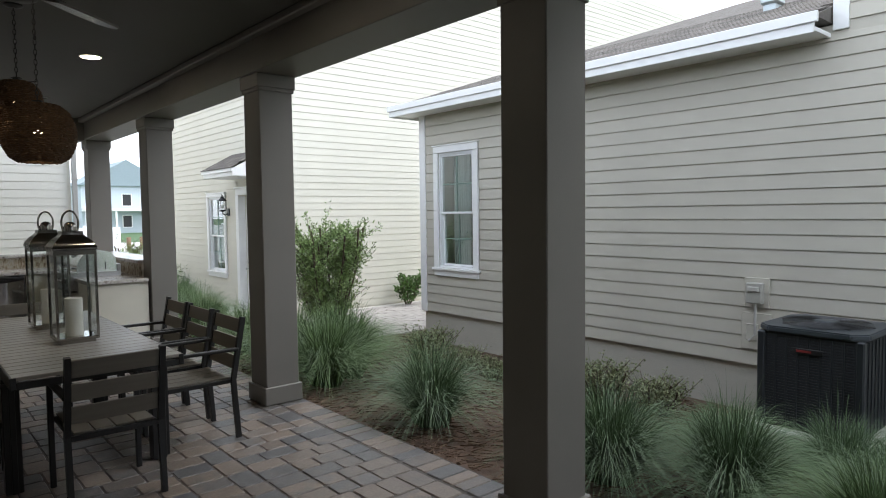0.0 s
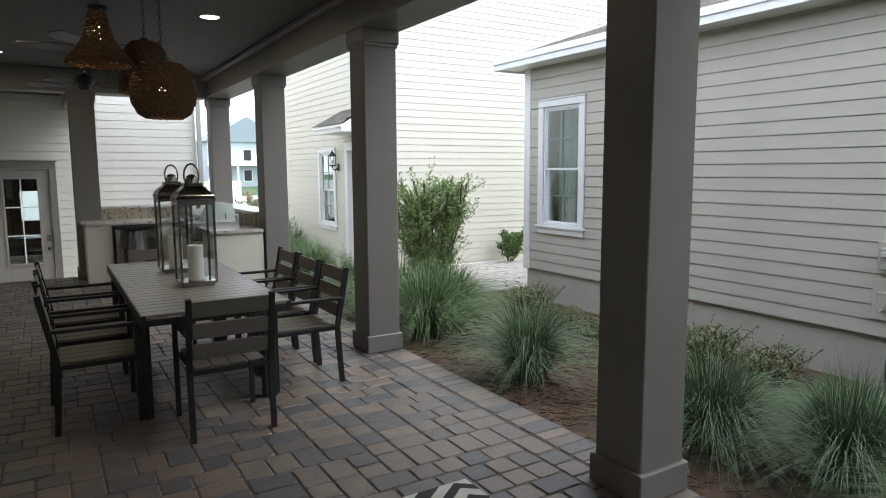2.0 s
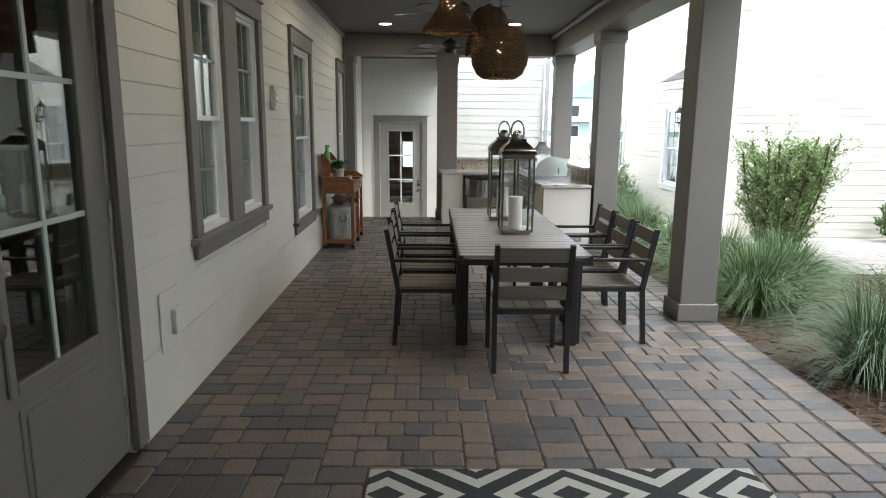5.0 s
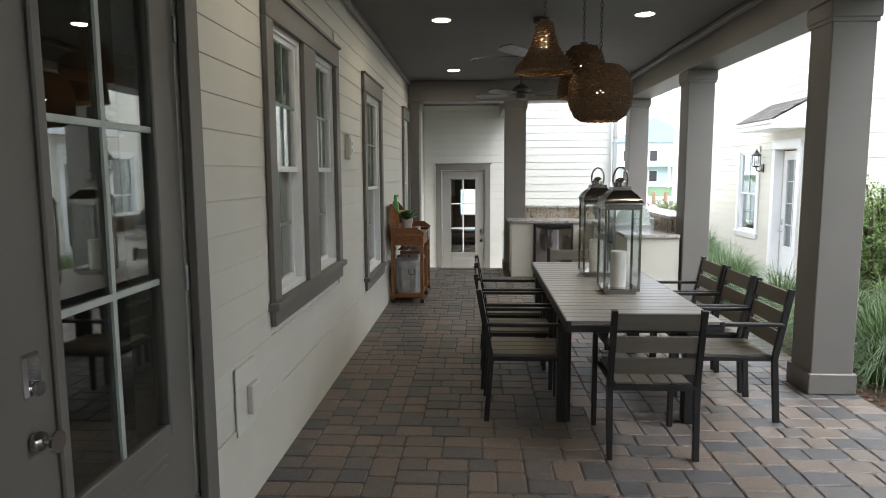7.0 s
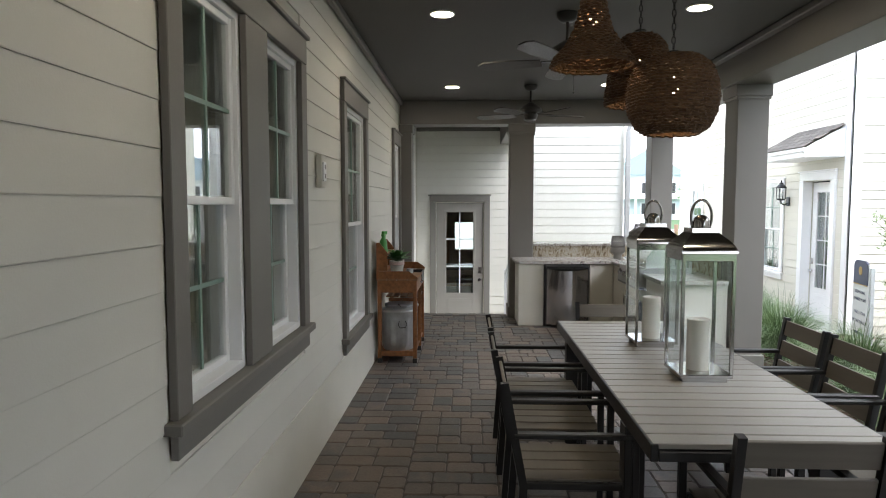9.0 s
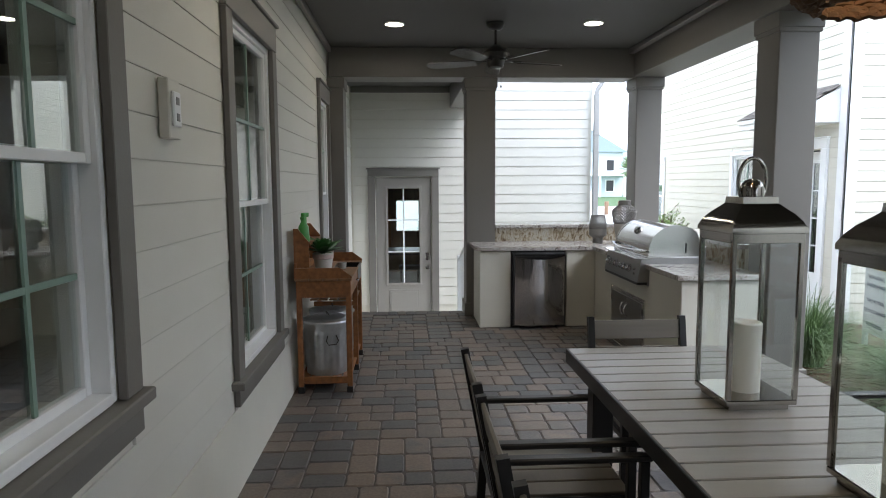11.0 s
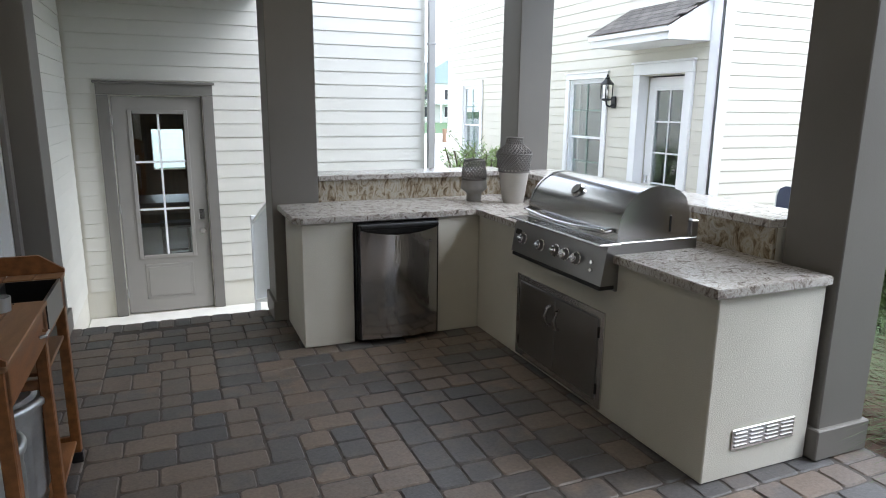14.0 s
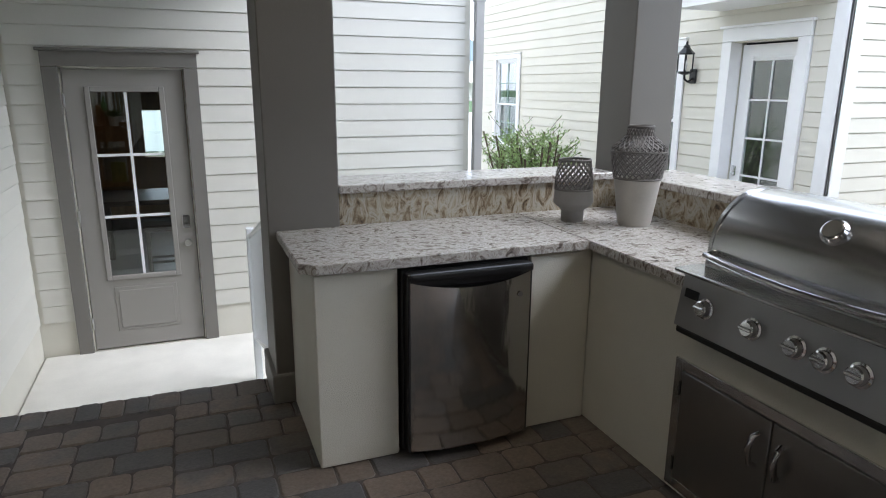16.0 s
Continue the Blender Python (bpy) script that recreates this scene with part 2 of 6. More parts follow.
siding(wall_north, "x", WALL_END + 0.012, -1, X_WALL + 0.03, 3.40, -0.43, 6.1, [(-0.22, 0.935, -0.73, 1.845)], cream, pitch=0.152, lip=0.010, gap=0.006)
wing_side = solid("wall_wing_side", box(3.22, 3.459, WALL_END + 0.26, 24.0, -0.9, 6.2), cream, "white side wall of the wing", "wall")
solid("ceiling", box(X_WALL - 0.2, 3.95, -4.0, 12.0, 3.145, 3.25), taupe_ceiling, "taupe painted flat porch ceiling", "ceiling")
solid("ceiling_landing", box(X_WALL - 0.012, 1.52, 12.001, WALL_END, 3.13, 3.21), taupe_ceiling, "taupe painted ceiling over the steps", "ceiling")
solid("roof", box(X_WALL - 0.5, 3.95, -4.2, 12.2, 3.28, 3.55), taupe, "porch roof slab with a flat fascia", "roof")
beam_east = solid("beam_east", box(3.10, 3.50, -4.0, 12.02, 2.826, 3.142, 0.006), taupe, "taupe painted porch beam over the columns", "beam")
solid("beam_north", box(X_WALL + 0.02, 3.097, 11.62, 12.0, 2.808, 3.142, 0.006), taupe, "taupe painted cross beam over the kitchen counter", "beam")
solid("beam_landing", box(1.12, 1.46, 12.003, WALL_END - 0.02, 2.79, 3.127, 0.006), taupe, "short taupe beam to the wing wall", "beam")
solid("trim_ceiling", joined(box(3.02, 3.097, -4.0, 11.62, 3.08, 3.142, 0.01), box(X_WALL + 0.005, X_WALL + 0.06, -4.0, 11.62, 3.08, 3.142, 0.01)), taupe, "taupe ceiling moulding", "trim")
solid("trim_landing", box(X_WALL + 0.02, 1.117, WALL_END - 0.05, WALL_END - 0.012, 3.035, 3.127, 0.004), taupe, "taupe frieze board under the landing ceiling", "trim")
# added out of view: shuts off light from the south end
solid("wall_south_blocker", box(X_WALL - 0.25, 3.95, -4.25, -4.0, -0.9, 3.27), taupe, "unseen taupe end wall added to keep light out of the porch", "wall")


def column(x, y, top, w=0.305, d=0.305):
    t = thing("porch_column", "square taupe painted wooden porch column with a plinth and a capital", "column", "porch columns", pose(x, y, 0))
    part("shaft", box(-w / 2, w / 2, -d / 2, d / 2, 0.0, top, 0.006), taupe, t)
    e = 0.022
    part("plinth", box(-w / 2 - e, w / 2 + e, -d / 2 - e, d / 2 + e, 0.002, 0.155, 0.006), taupe, t)
    part("capital", joined(box(-w / 2 - e, w / 2 + e, -d / 2 - e, d / 2 + e, top - 0.115, top - 0.001, 0.005), box(-w / 2 - 0.012, w / 2 + 0.012, -d / 2 - 0.012, d / 2 + 0.012, top - 0.145, top - 0.113, 0.004)), taupe, t)
    return t


first = column(3.30, 2.635, 2.826)
for y in (5.745, 8.855, 11.81, -0.475):
    copy_thing(first, pose(3.30, y, 0))
column(1.292, 11.825, 2.808, 0.345, 0.345)
pil = thing("pilaster", "taupe painted half column against the house wall", "pilaster", "", pose(-0.43, 11.825, 0))
part("shaft", box(-0.075, 0.125, -0.172, 0.172, 0.0, 2.807, 0.005), taupe, pil)
part("plinth", box(-0.078, 0.147, -0.194, 0.194, 0.002, 0.155, 0.005), taupe, pil)
part("capital", box(-0.078, 0.145, -0.194, 0.194, 2.69, 2.806, 0.005), taupe, pil)

# floor bed, steps and landing
solid("floor", box(X_WALL, 3.50, -4.0, 11.98, -0.62, -0.009), joint_sand, "paver porch floor bedded in dark sand", "floor")
solid("landing", box(X_WALL, 1.75, 12.84, WALL_END, -0.95, -0.725, 0.01), concrete, "pale concrete landing below the porch steps", "landing")
for i in range(3):
    solid("step_%d" % (i + 1), box(X_WALL, 1.62, 11.985 + 0.285 * i, 11.985 + 0.285 * (i + 1), -0.95, -0.18 * (i + 1) - 0.01, 0.008), concrete, "concrete step down to the landing", "step")

# ground: falls gently from the porch to the neighbours
def ground_z(x, y):
    s = min(1.0, max(0.0, (x - 3.5) / 4.2))
    z = -0.10 - 0.48 * s * s * (3 - 2 * s)
    if 3.4 < x < 7.3 and y < 13:
        z += 0.05 * noise.noise((x * 0.9, y * 0.9, 0.3))
    return z


bm = bmesh.new()
xs = [-400, -120, -40, -12, -4, -0.6, 3.36] + [3.4 + 0.2 * i for i in range(23)] + [8.6, 10, 12, 15, 20, 30, 60, 120, 400]
ys = [-400, -120, -40, -15, -8] + [-5 + 0.35 * i for i in range(54)] + [15, 18, 22, 28, 40, 60, 120, 400]
grid = [[bm.verts.new((x, y, ground_z(x, y) if x > 3.38 else -0.78)) for y in ys] for x in xs]
for i in range(len(xs) - 1):
    for j in range(len(ys) - 1):
        f = bm.faces.new((grid[i][j], grid[i + 1][j], grid[i + 1][j + 1], grid[i][j + 1]))
        f.material_index = 0 if 3 < xs[i] < 8 and -6 < ys[j] < 13 else 2 if 1 < xs[i] < 70 and 12 < ys[j] < 50 else 1
ground = solid("ground", bm, mulch, "planting bed of brown pine straw and lawn beyond", "ground", smooth=60)
ground.data.materials.append(lawn)
ground.data.materials.append(mat("pale drive concrete", (0.50, 0.48, 0.44), 0.9, var=0.12, scale=2, fine=60, bump=0.3))

# ---- neighbouring houses ----
NX = 7.83
n_house = thing("house_beige", "beige lap-sided single-storey house with white trim beside the garden bed", "house", m=pose(0, 0, 0))
N_HOLES = [(7.93, 8.78, 0.72, 2.63)]
part("foundation", box(NX + 0.03, NX + 9, -8, 9.23, -1.0, -0.065), foundation_paint, n_house)
n_wall = part("wall", wall_mesh("y", NX, 0.2, -8, 9.25, -0.065, 3.42, N_HOLES), beige, n_house)
part("wall", box(NX + 0.2, NX + 9, 9.05, 9.25, -0.065, 3.42), beige, n_house)
siding(n_wall, "y", NX, -1, -8, 9.13, -0.065, 3.33, [(7.81, 8.90, 0.59, 2.76)], beige, pitch=0.158, lip=0.013, gap=0.011)
part("corner_board", joined(box(NX - 0.03, NX, 9.13, 9.28, -0.065, 3.33, 0.004), box(NX + 0.0015, NX + 0.12, 9.25, 9.28, -0.065, 3.33, 0.004)), white_trim, n_house)
n_high = part("wall", box(NX, NX + 0.2, -8, 2.80, 3.42, 6.6), beige, n_house)
siding(n_high, "y", NX, -1, -8, 2.68, 3.43, 6.5, [], beige, pitch=0.158, lip=0.013, gap=0.011)
part("corner_board", box(NX - 0.03, NX, 2.68, 2.82, 3.36, 6.5, 0.004), white_trim, n_house)
bm = bmesh.new()
va = [bm.verts.new(c) for c in ((NX - 0.42, 2.84, 3.44), (NX - 0.42, 9.56, 3.44), (NX + 3.8, 5.50, 5.04), (NX + 3.8, 2.84, 5.04), (NX + 8.0, 9.56, 3.44), (NX + 8.0, 2.84, 3.44))]
for f in ((0, 1, 2, 3), (1, 4, 2), (2, 4, 5, 3), (0, 3, 5), (0, 5, 4, 1)):
    bm.faces.new([va[k] for k in f])
roof = part("roof_deck", bm, shingle, n_house)
part("fascia", joined(box(NX - 0.45, NX - 0.422, 2.84, 9.58, 3.28, 3.43, 0.004), box(NX - 0.475, NX - 0.44, 2.80, 9.60, 3.37, 3.47, 0.006), box(NX - 0.43, NX - 0.01, 2.84, 9.56, 3.30, 3.34)), white_trim, n_house)
part("rake_board", box(NX - 0.42, NX + 8, 9.56, 9.60, 3.28, 3.45, 0.004), white_trim, n_house)
part("roof_vent", joined(box(NX + 0.95, NX + 1.2, 3.75, 3.95, 4.07, 4.25, 0.02), box(NX + 0.99, NX + 1.16, 3.78, 3.92, 3.90, 4.09)), mat("galvanized vent", (0.45, 0.5, 0.52), 0.4, 0.6), n_house)
tab_me = mesh_of("shingle", prism([(0, 0), (0.17, 0.0645), (0.166, 0.0725), (-0.004, 0.013)], 0, 0.30, "y"), shingle)
for row in range(14):
    for k in range(23):
        y = 2.86 + k * 0.302 + (0.1 if row % 2 else 0)
        if y + 0.30 < 9.56 - row * 0.14:
            piece("shingle", tab_me, roof, NX - 0.44 + row * 0.14, y, 3.442 + row * 0.0531)

FX, FY = 6.87, 13.25
f_house = thing("house_cream", "cream lap-sided two-storey house with white trim and a door hood", "house", m=pose(0, 0, 0))
F_HOLES = [(15.56, 16.52, 0.28, 2.08), (13.78, 14.70, -0.55, 2.08), (20.03, 20.94, 0.43, 2.09)]
f_wall = part("wall", wall_mesh("y", FX, 0.2, FY, 21.9, -0.55, 5.6, F_HOLES), pale_yellow, f_house)
siding(f_wall, "y", FX, -1, FY + 0.15, 21.9, -0.50, 5.5, [(15.45, 16.63, 0.16, 2.19), (13.63, 14.85, -0.55, 2.25), (19.92, 21.05, 0.31, 2.20)], pale_yellow, pitch=0.152, lip=0.011, gap=0.008)
f_front = part("wall", box(FX, 24, FY, FY + 0.2, -0.75, 9.0), pale_yellow, f_house)
siding(f_front, "x", FY, -1, FX + 0.15, 24, -0.55, 8.9, [], pale_yellow, pitch=0.152, lip=0.011, gap=0.008)
part("corner_board", joined(box(FX - 0.03, FX, FY - 0.03, FY + 0.16, -0.55, 5.5, 0.004), box(FX - 0.03, FX + 0.16, FY - 0.03, FY, -0.55, 8.9, 0.004)), white_trim, f_house)
part("foundation", box(FX + 0.02, 24, FY + 0.03, 21.9, -1.0, -0.55), foundation_paint, f_house)

# ---- windows and doors ----
def window(name, m, w, h, casing, label, cased=0.12, head=0.13, sill=True, frame_mat=None, lower_muntin=False, muntin_mat=None, casing_on=True):
    """A single-hung window in an opening w x h. Local: x along the wall, -y out of it, the opening's foot at z = 0."""
    frame_mat = frame_mat or white_vinyl
    t = thing(name, label, "window", m=m, kind="structure")
    e = 0.003
    if casing_on:
        for s in (-1, 1):
            part("casing", box(s * (w / 2 + e), s * (w / 2 + cased), -0.032, -0.001, 0.0, h, 0.003), casing, t)
        part("head_casing", joined(box(-w / 2 - cased, w / 2 + cased, -0.034, -0.001, h + e, h + head - 0.02, 0.003), box(-w / 2 - cased - 0.02, w / 2 + cased + 0.02, -0.052, -0.001, h + head - 0.02, h + head, 0.004)), casing, t)
        if sill:
            part("window_sill", joined(box(-w / 2 - cased - 0.03, w / 2 + cased + 0.03, -0.06, 0.05, -0.045, -e, 0.005), box(-w / 2 - cased, w / 2 + cased, -0.03, -0.001, -0.14, -0.045, 0.003)), casing, t)
    fw = 0.034
    part("window_frame", joined(box(-w / 2, -w / 2 + fw, 0.0, 0.10, 0, h, 0.003), box(w / 2 - fw, w / 2, 0.0, 0.10, 0, h, 0.003), box(-w / 2 + fw, w / 2 - fw, 0.0, 0.10, h - fw, h, 0.003), box(-w / 2 + fw, w / 2 - fw, -0.004, 0.10, 0, fw, 0.003)), frame_mat, t)
    mid = 0.48 * h
    mm = muntin_mat or green_muntin
    for which, z0, z1, y in (("upper_sash", mid - 0.02, h - fw, 0.018), ("lower_sash", fw, mid + 0.02, 0.058)):
        sw = 0.032
        x = w / 2 - fw - 0.002
        s = part(which, joined(box(-x, -x + sw, y, y + 0.035, z0, z1, 0.003), box(x - sw, x, y, y + 0.035, z0, z1, 0.003), box(-x + sw, x - sw, y, y + 0.035, z0, z0 + sw, 0.003), box(-x + sw, x - sw, y, y + 0.035, z1 - sw, z1, 0.003)), frame_mat, t)
        p = part("pane", box(-x + sw, x - sw, y + 0.014, y + 0.020, z0 + sw, z1 - sw), pane_glass, s)
        p.visible_shadow = False
        zc = (z0 + z1) / 2
        part("muntin", box(-0.009, 0.009, y + 0.005, y + 0.013, z0 + sw, z1 - sw), mm, s)
        part("muntin", box(-x + sw, x - sw, y + 0.0055, y + 0.0135, zc - 0.009, zc + 0.009), mm, s)
    return t


def at_west(y, z):
    return pose(X_WALL + 0.002, y, z, 0, 0, 90)


W_LABEL = "single-hung white window with taupe casing and green-tinted grilles"
win_1 = window("window_1", at_west(4.735, 0.93), 0.63, 1.56, taupe, "paired white single-hung window in a wide taupe casing", casing_on=False)
win_2 = window("window_2", at_west(5.68, 0.93), 0.64, 1.56, taupe, "paired white single-hung window in a wide taupe casing", casing_on=False)
tr = thing("trim_1", "wide taupe casing round a pair of windows", "trim", m=at_west(5.21, 0.93), kind="structure")
for a, b in ((-0.91, -0.793), (-0.157, 0.147), (0.793, 0.91)):
    part("casing", box(a, b, -0.032, -0.001, 0, 1.56, 0.003), taupe, tr)
part("head_casing", joined(box(-0.91, 0.91, -0.034, -0.001, 1.563, 1.71, 0.003), box(-0.93, 0.93, -0.052, -0.001, 1.71, 1.735, 0.004)), taupe, tr)
part("window_sill", joined(box(-0.945, 0.945, -0.06, 0.05, -0.045, -0.003, 0.005), box(-0.91, 0.91, -0.03, -0.001, -0.14, -0.045, 0.003)), taupe, tr)
window("window_3", at_west(7.92, 0.58), 0.98, 1.89, taupe, W_LABEL, head=0.185)
window("window_4", at_west(11.16, 0.58), 0.68, 1.89, taupe, W_LABEL, cased=0.10, head=0.185)

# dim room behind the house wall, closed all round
solid("wall_room", joined(box(-5.0, -4.8, -4, 14.8, -0.2, 3.4), box(-4.8, X_WALL - 0.26, -4.2, -4.0, -0.2, 3.4), box(-4.8, X_WALL - 0.26, 12.6, 12.8, -0.2, 3.4), box(-5, X_WALL - 0.26, -4.2, 12.8, 3.1, 3.3)), interior, "room wall behind the windows, coloured as if dim and warmly lamplit", "wall")
solid("floor_room", box(-4.8, X_WALL - 0.26, -4.0, 12.6, -0.2, 0.0), interior_floor, "dark plank floor of the room", "floor")
bulb_glow = glow("lamp glow", (1.0, 0.70, 0.38), 13.0)

chrome = mat("polished chrome", (0.75, 0.75, 0.76), 0.12, 1.0, var=0.05, bump=0.02)
pale_muntin = mat("pale painted muntin", (0.50, 0.55, 0.52), 0.4, var=0.03)
hinge_metal = mat("satin nickel", (0.55, 0.55, 0.54), 0.35, 0.9, var=0.1, scale=20)
dark_metal = mat("dark bronze metal", (0.05, 0.047, 0.045), 0.4, 0.7, var=0.15, scale=12)


def glazed_door(name, m, w, h, label, casing, cols, rows, gz0, gz1, gw, with_casing=True, paint=None, handle_side=1, muntins=None, head=0.15):
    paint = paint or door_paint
    t = thing(name, label, "door", m=m, kind="structure")
    e = 0.003
    if with_casing:
        for s in (-1, 1):
            part("casing", box(s * (w / 2 + 0.012), s * (w / 2 + 0.125), -0.036, -0.001, 0.0, h + 0.012, 0.003), casing, t)
        part("head_casing", joined(box(-w / 2 - 0.125, w / 2 + 0.125, -0.038, -0.001, h + 0.015, h + head - 0.02, 0.003), box(-w / 2 - 0.15, w / 2 + 0.15, -0.058, -0.001, h + head - 0.02, h + head + 0.005, 0.004)), casing, t)
    y0, y1 = 0.012, 0.056
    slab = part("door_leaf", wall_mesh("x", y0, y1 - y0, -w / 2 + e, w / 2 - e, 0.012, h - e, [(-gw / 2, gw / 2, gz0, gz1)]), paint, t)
    f = 0.035
    part("glazing_bead", joined(box(-gw / 2 - f, -gw / 2 + 0.008, y0 - 0.014, y0 + 0.001, gz0 - f, gz1 + f, 0.005), box(gw / 2 - 0.008, gw / 2 + f, y0 - 0.014, y0 + 0.001, gz0 - f, gz1 + f, 0.005), box(-gw / 2 + 0.008, gw / 2 - 0.008, y0 - 0.014, y0 + 0.001, gz0 - f, gz0 + 0.008, 0.005), box(-gw / 2 + 0.008, gw / 2 - 0.008, y0 - 0.014, y0 + 0.001, gz1 - 0.008, gz1 + f, 0.005)), paint, slab)
    p = part("pane", box(-gw / 2, gw / 2, y0 + 0.014, y0 + 0.020, gz0, gz1), pane_glass, slab)
    p.visible_shadow = False
    mm = muntins or white_vinyl
    for i in range(1, cols):
        x = -gw / 2 + gw * i / cols
        part("muntin", box(x - 0.011, x + 0.011, y0 + 0.003, y0 + 0.013, gz0, gz1), mm, slab)
    for i in range(1, rows):
        z = gz0 + (gz1 - gz0) * i / rows
        part("muntin", box(-gw / 2, gw / 2, y0 + 0.0035, y0 + 0.0135, z - 0.011, z + 0.011), mm, slab)
    pw, pz0, pz1 = gw * 0.96, 0.16, gz0 - 0.10
    if pz1 - pz0 > 0.1:
        part("raised_panel", joined(box(-pw / 2, pw / 2, y0 - 0.006, y0 + 0.002, pz0, pz1, 0.005), box(-pw / 2 + 0.03, pw / 2 - 0.03, y0 - 0.013, y0 - 0.004, pz0 + 0.03, pz1 - 0.03, 0.006)), paint, slab)
    hs = handle_side * (w / 2 - 0.07)
    part("door_handle", joined(moved(lathe([(0.03, 0), (0.03, 0.008), (0.012, 0.02), (0.012, 0.035), (0.026, 0.045), (0.03, 0.06), (0.02, 0.072)], 18, "y"), hs, y0 - 0.072, 0.93), ), chrome, slab, "satin chrome knob", smooth=40)
    part("deadbolt", joined(box(hs - 0.032, hs + 0.032, y0 - 0.02, y0 + 0.001, 1.05, 1.17, 0.008), moved(lathe([(0.02, 0), (0.02, 0.012), (0.012, 0.016)], 16, "y"), hs, y0 - 0.034, 1.075)), chrome, slab, "chrome keypad deadbolt")
    for z in (0.25, h * 0.5, h - 0.25):
        part("hinge", box(-handle_side * (w / 2) - 0.008, -handle_side * (w / 2) + 0.008, y0 - 0.014, y0 - 0.001, z - 0.05, z + 0.05, 0.003), hinge_metal, slab)
    return t


glazed_door("door_1", pose(0.358, WALL_END, -0.725), 0.90, 2.41, "grey painted exterior door with six-light glass and a lower panel", taupe, 2, 3, 0.665, 2.235, 0.53)
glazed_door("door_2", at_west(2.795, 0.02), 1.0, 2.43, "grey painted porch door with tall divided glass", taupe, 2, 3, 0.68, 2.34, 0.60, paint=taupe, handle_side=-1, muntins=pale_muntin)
solid("threshold", box(X_WALL - 0.2, X_WALL + 0.05, 2.30, 3.29, 0.002, 0.022, 0.004), dark_metal, "dark metal door threshold", "threshold")

# room behind the wing door: plank floor, a high table with stools, a far window on the lawn
solid("floor_wing", box(-2.2, 3.2, 14.88, 21.0, -0.9, -0.725), interior_floor, "dark plank floor of the wing room", "floor")
wood_wall = mat("brown curtain wall", (0.26, 0.17, 0.09), 0.7, var=0.35, scale=2, stretch=(6, 6, 0.5))
solid("wall_wing_room", joined(box(-2.4, -2.2, 14.88, 21, -0.9, 3.2), wall_mesh("x", 20.9, 0.2, -2.2, 3.2, -0.9, 3.2, [(0.13, 0.71, 0.34, 1.13)]), box(-2.4, 3.2, 14.88, 21.1, 2.2, 2.4)), wood_wall, "brown panelled wall of the wing room", "wall")
fence = thing("white_fence", "white vinyl yard fence beyond the wing room window", "fence", m=pose(0, 33, -0.75))
for i in range(12):
    part("fence_panel", box(-9 + i * 1.5, -7.56 + i * 1.5, -0.02, 0.02, 0.08, 1.9, 0.005), white_vinyl, fence)
    part("fence_post", box(-9.1 + i * 1.5, -8.98 + i * 1.5, -0.06, 0.06, 0, 2.0, 0.005), white_vinyl, fence)
hi_table = thing("high_table", "dark wooden counter-height table inside the wing room", "table", m=pose(0.55, 17.6, -0.725))
dark_wood = mat("dark stained wood", (0.035, 0.025, 0.02), 0.35, var=0.3, scale=4, stretch=(8, 1, 1))
part("tabletop", box(-0.9, 0.9, -0.5, 0.5, 0.86, 0.92, 0.006), dark_wood, hi_table)
for x in (-0.8, 0.8):
    for y in (-0.42, 0.42):
        part("leg", box(x - 0.045, x + 0.045, y - 0.045, y + 0.045, 0.0, 0.86, 0.005), dark_wood, hi_table)
stool = thing("bar_stool", "dark wooden bar stool with a padded brown seat", "stool", "stools at the high table", pose(0.45, 16.85, -0.725))
part("seat", box(-0.21, 0.21, -0.16, 0.16, 0.60, 0.68, 0.025, 3), mat("brown leather", (0.10, 0.075, 0.055), 0.5), stool)
for x in (-0.17, 0.17):
    for y in (-0.13, 0.13):
        part("leg", box(x - 0.02, x + 0.02, y - 0.02, y + 0.02, 0, 0.60, 0.004), dark_wood, stool)
part("stretcher", joined(box(-0.15, 0.15, -0.14, -0.12, 0.22, 0.25), box(-0.15, 0.15, 0.12, 0.14, 0.22, 0.25)), dark_wood, stool)
copy_thing(stool, pose(1.0, 16.9, -0.725))

# neighbour's windows and doors
def at_west_face(x, y, z):
    return pose(x - 0.002, y, z, 0, 0, -90)


window("window_5", at_west_face(NX - 0.012, 8.355, 0.72), 0.85, 1.91, white_trim, "white single-hung window with a drip cap in a beige wall", cased=0.115, head=0.13, frame_mat=white_vinyl)
solid("wall_beige_room", joined(box(NX + 2.2, NX + 2.3, 6.8, 9.03, -0.06, 3.3), box(NX + 0.2, NX + 2.2, 6.7, 6.8, -0.06, 3.3), box(NX + 0.2, NX + 2.3, 6.7, 9.03, -0.16, -0.06), box(NX + 0.2, NX + 2.3, 6.7, 9.05, 3.3, 3.4)), mat("pale room paint", (0.25, 0.25, 0.24), 0.8), "pale room behind the neighbour's window", "wall")
cur = mat("sheer curtain", (0.55, 0.60, 0.60), 0.9, var=0.2, scale=3, stretch=(6, 6, 0.3))
bm = bmesh.new()
for i in range(41):
    y = 8.36 + 0.4 * i / 40
    x = NX + 0.32 + 0.025 * math.sin(i * 1.1)
    bm.verts.new((x, y, 0.5)), bm.verts.new((x, y, 2.75))
bm.verts.ensure_lookup_table()
for i in range(40):
    bm.faces.new((bm.verts[2 * i], bm.verts[2 * i + 2], bm.verts[2 * i + 3], bm.verts[2 * i + 1]))
tagged(new("curtain", mesh_of("curtain", bm, cur, 180)), "pale sheer curtain hanging inside the neighbour's window", "curtain")
window("window_6", at_west_face(FX - 0.012, 16.04, 0.28), 0.96, 1.80, white_trim, "white single-hung window in a cream lap-sided wall", cased=0.105, head=0.11)
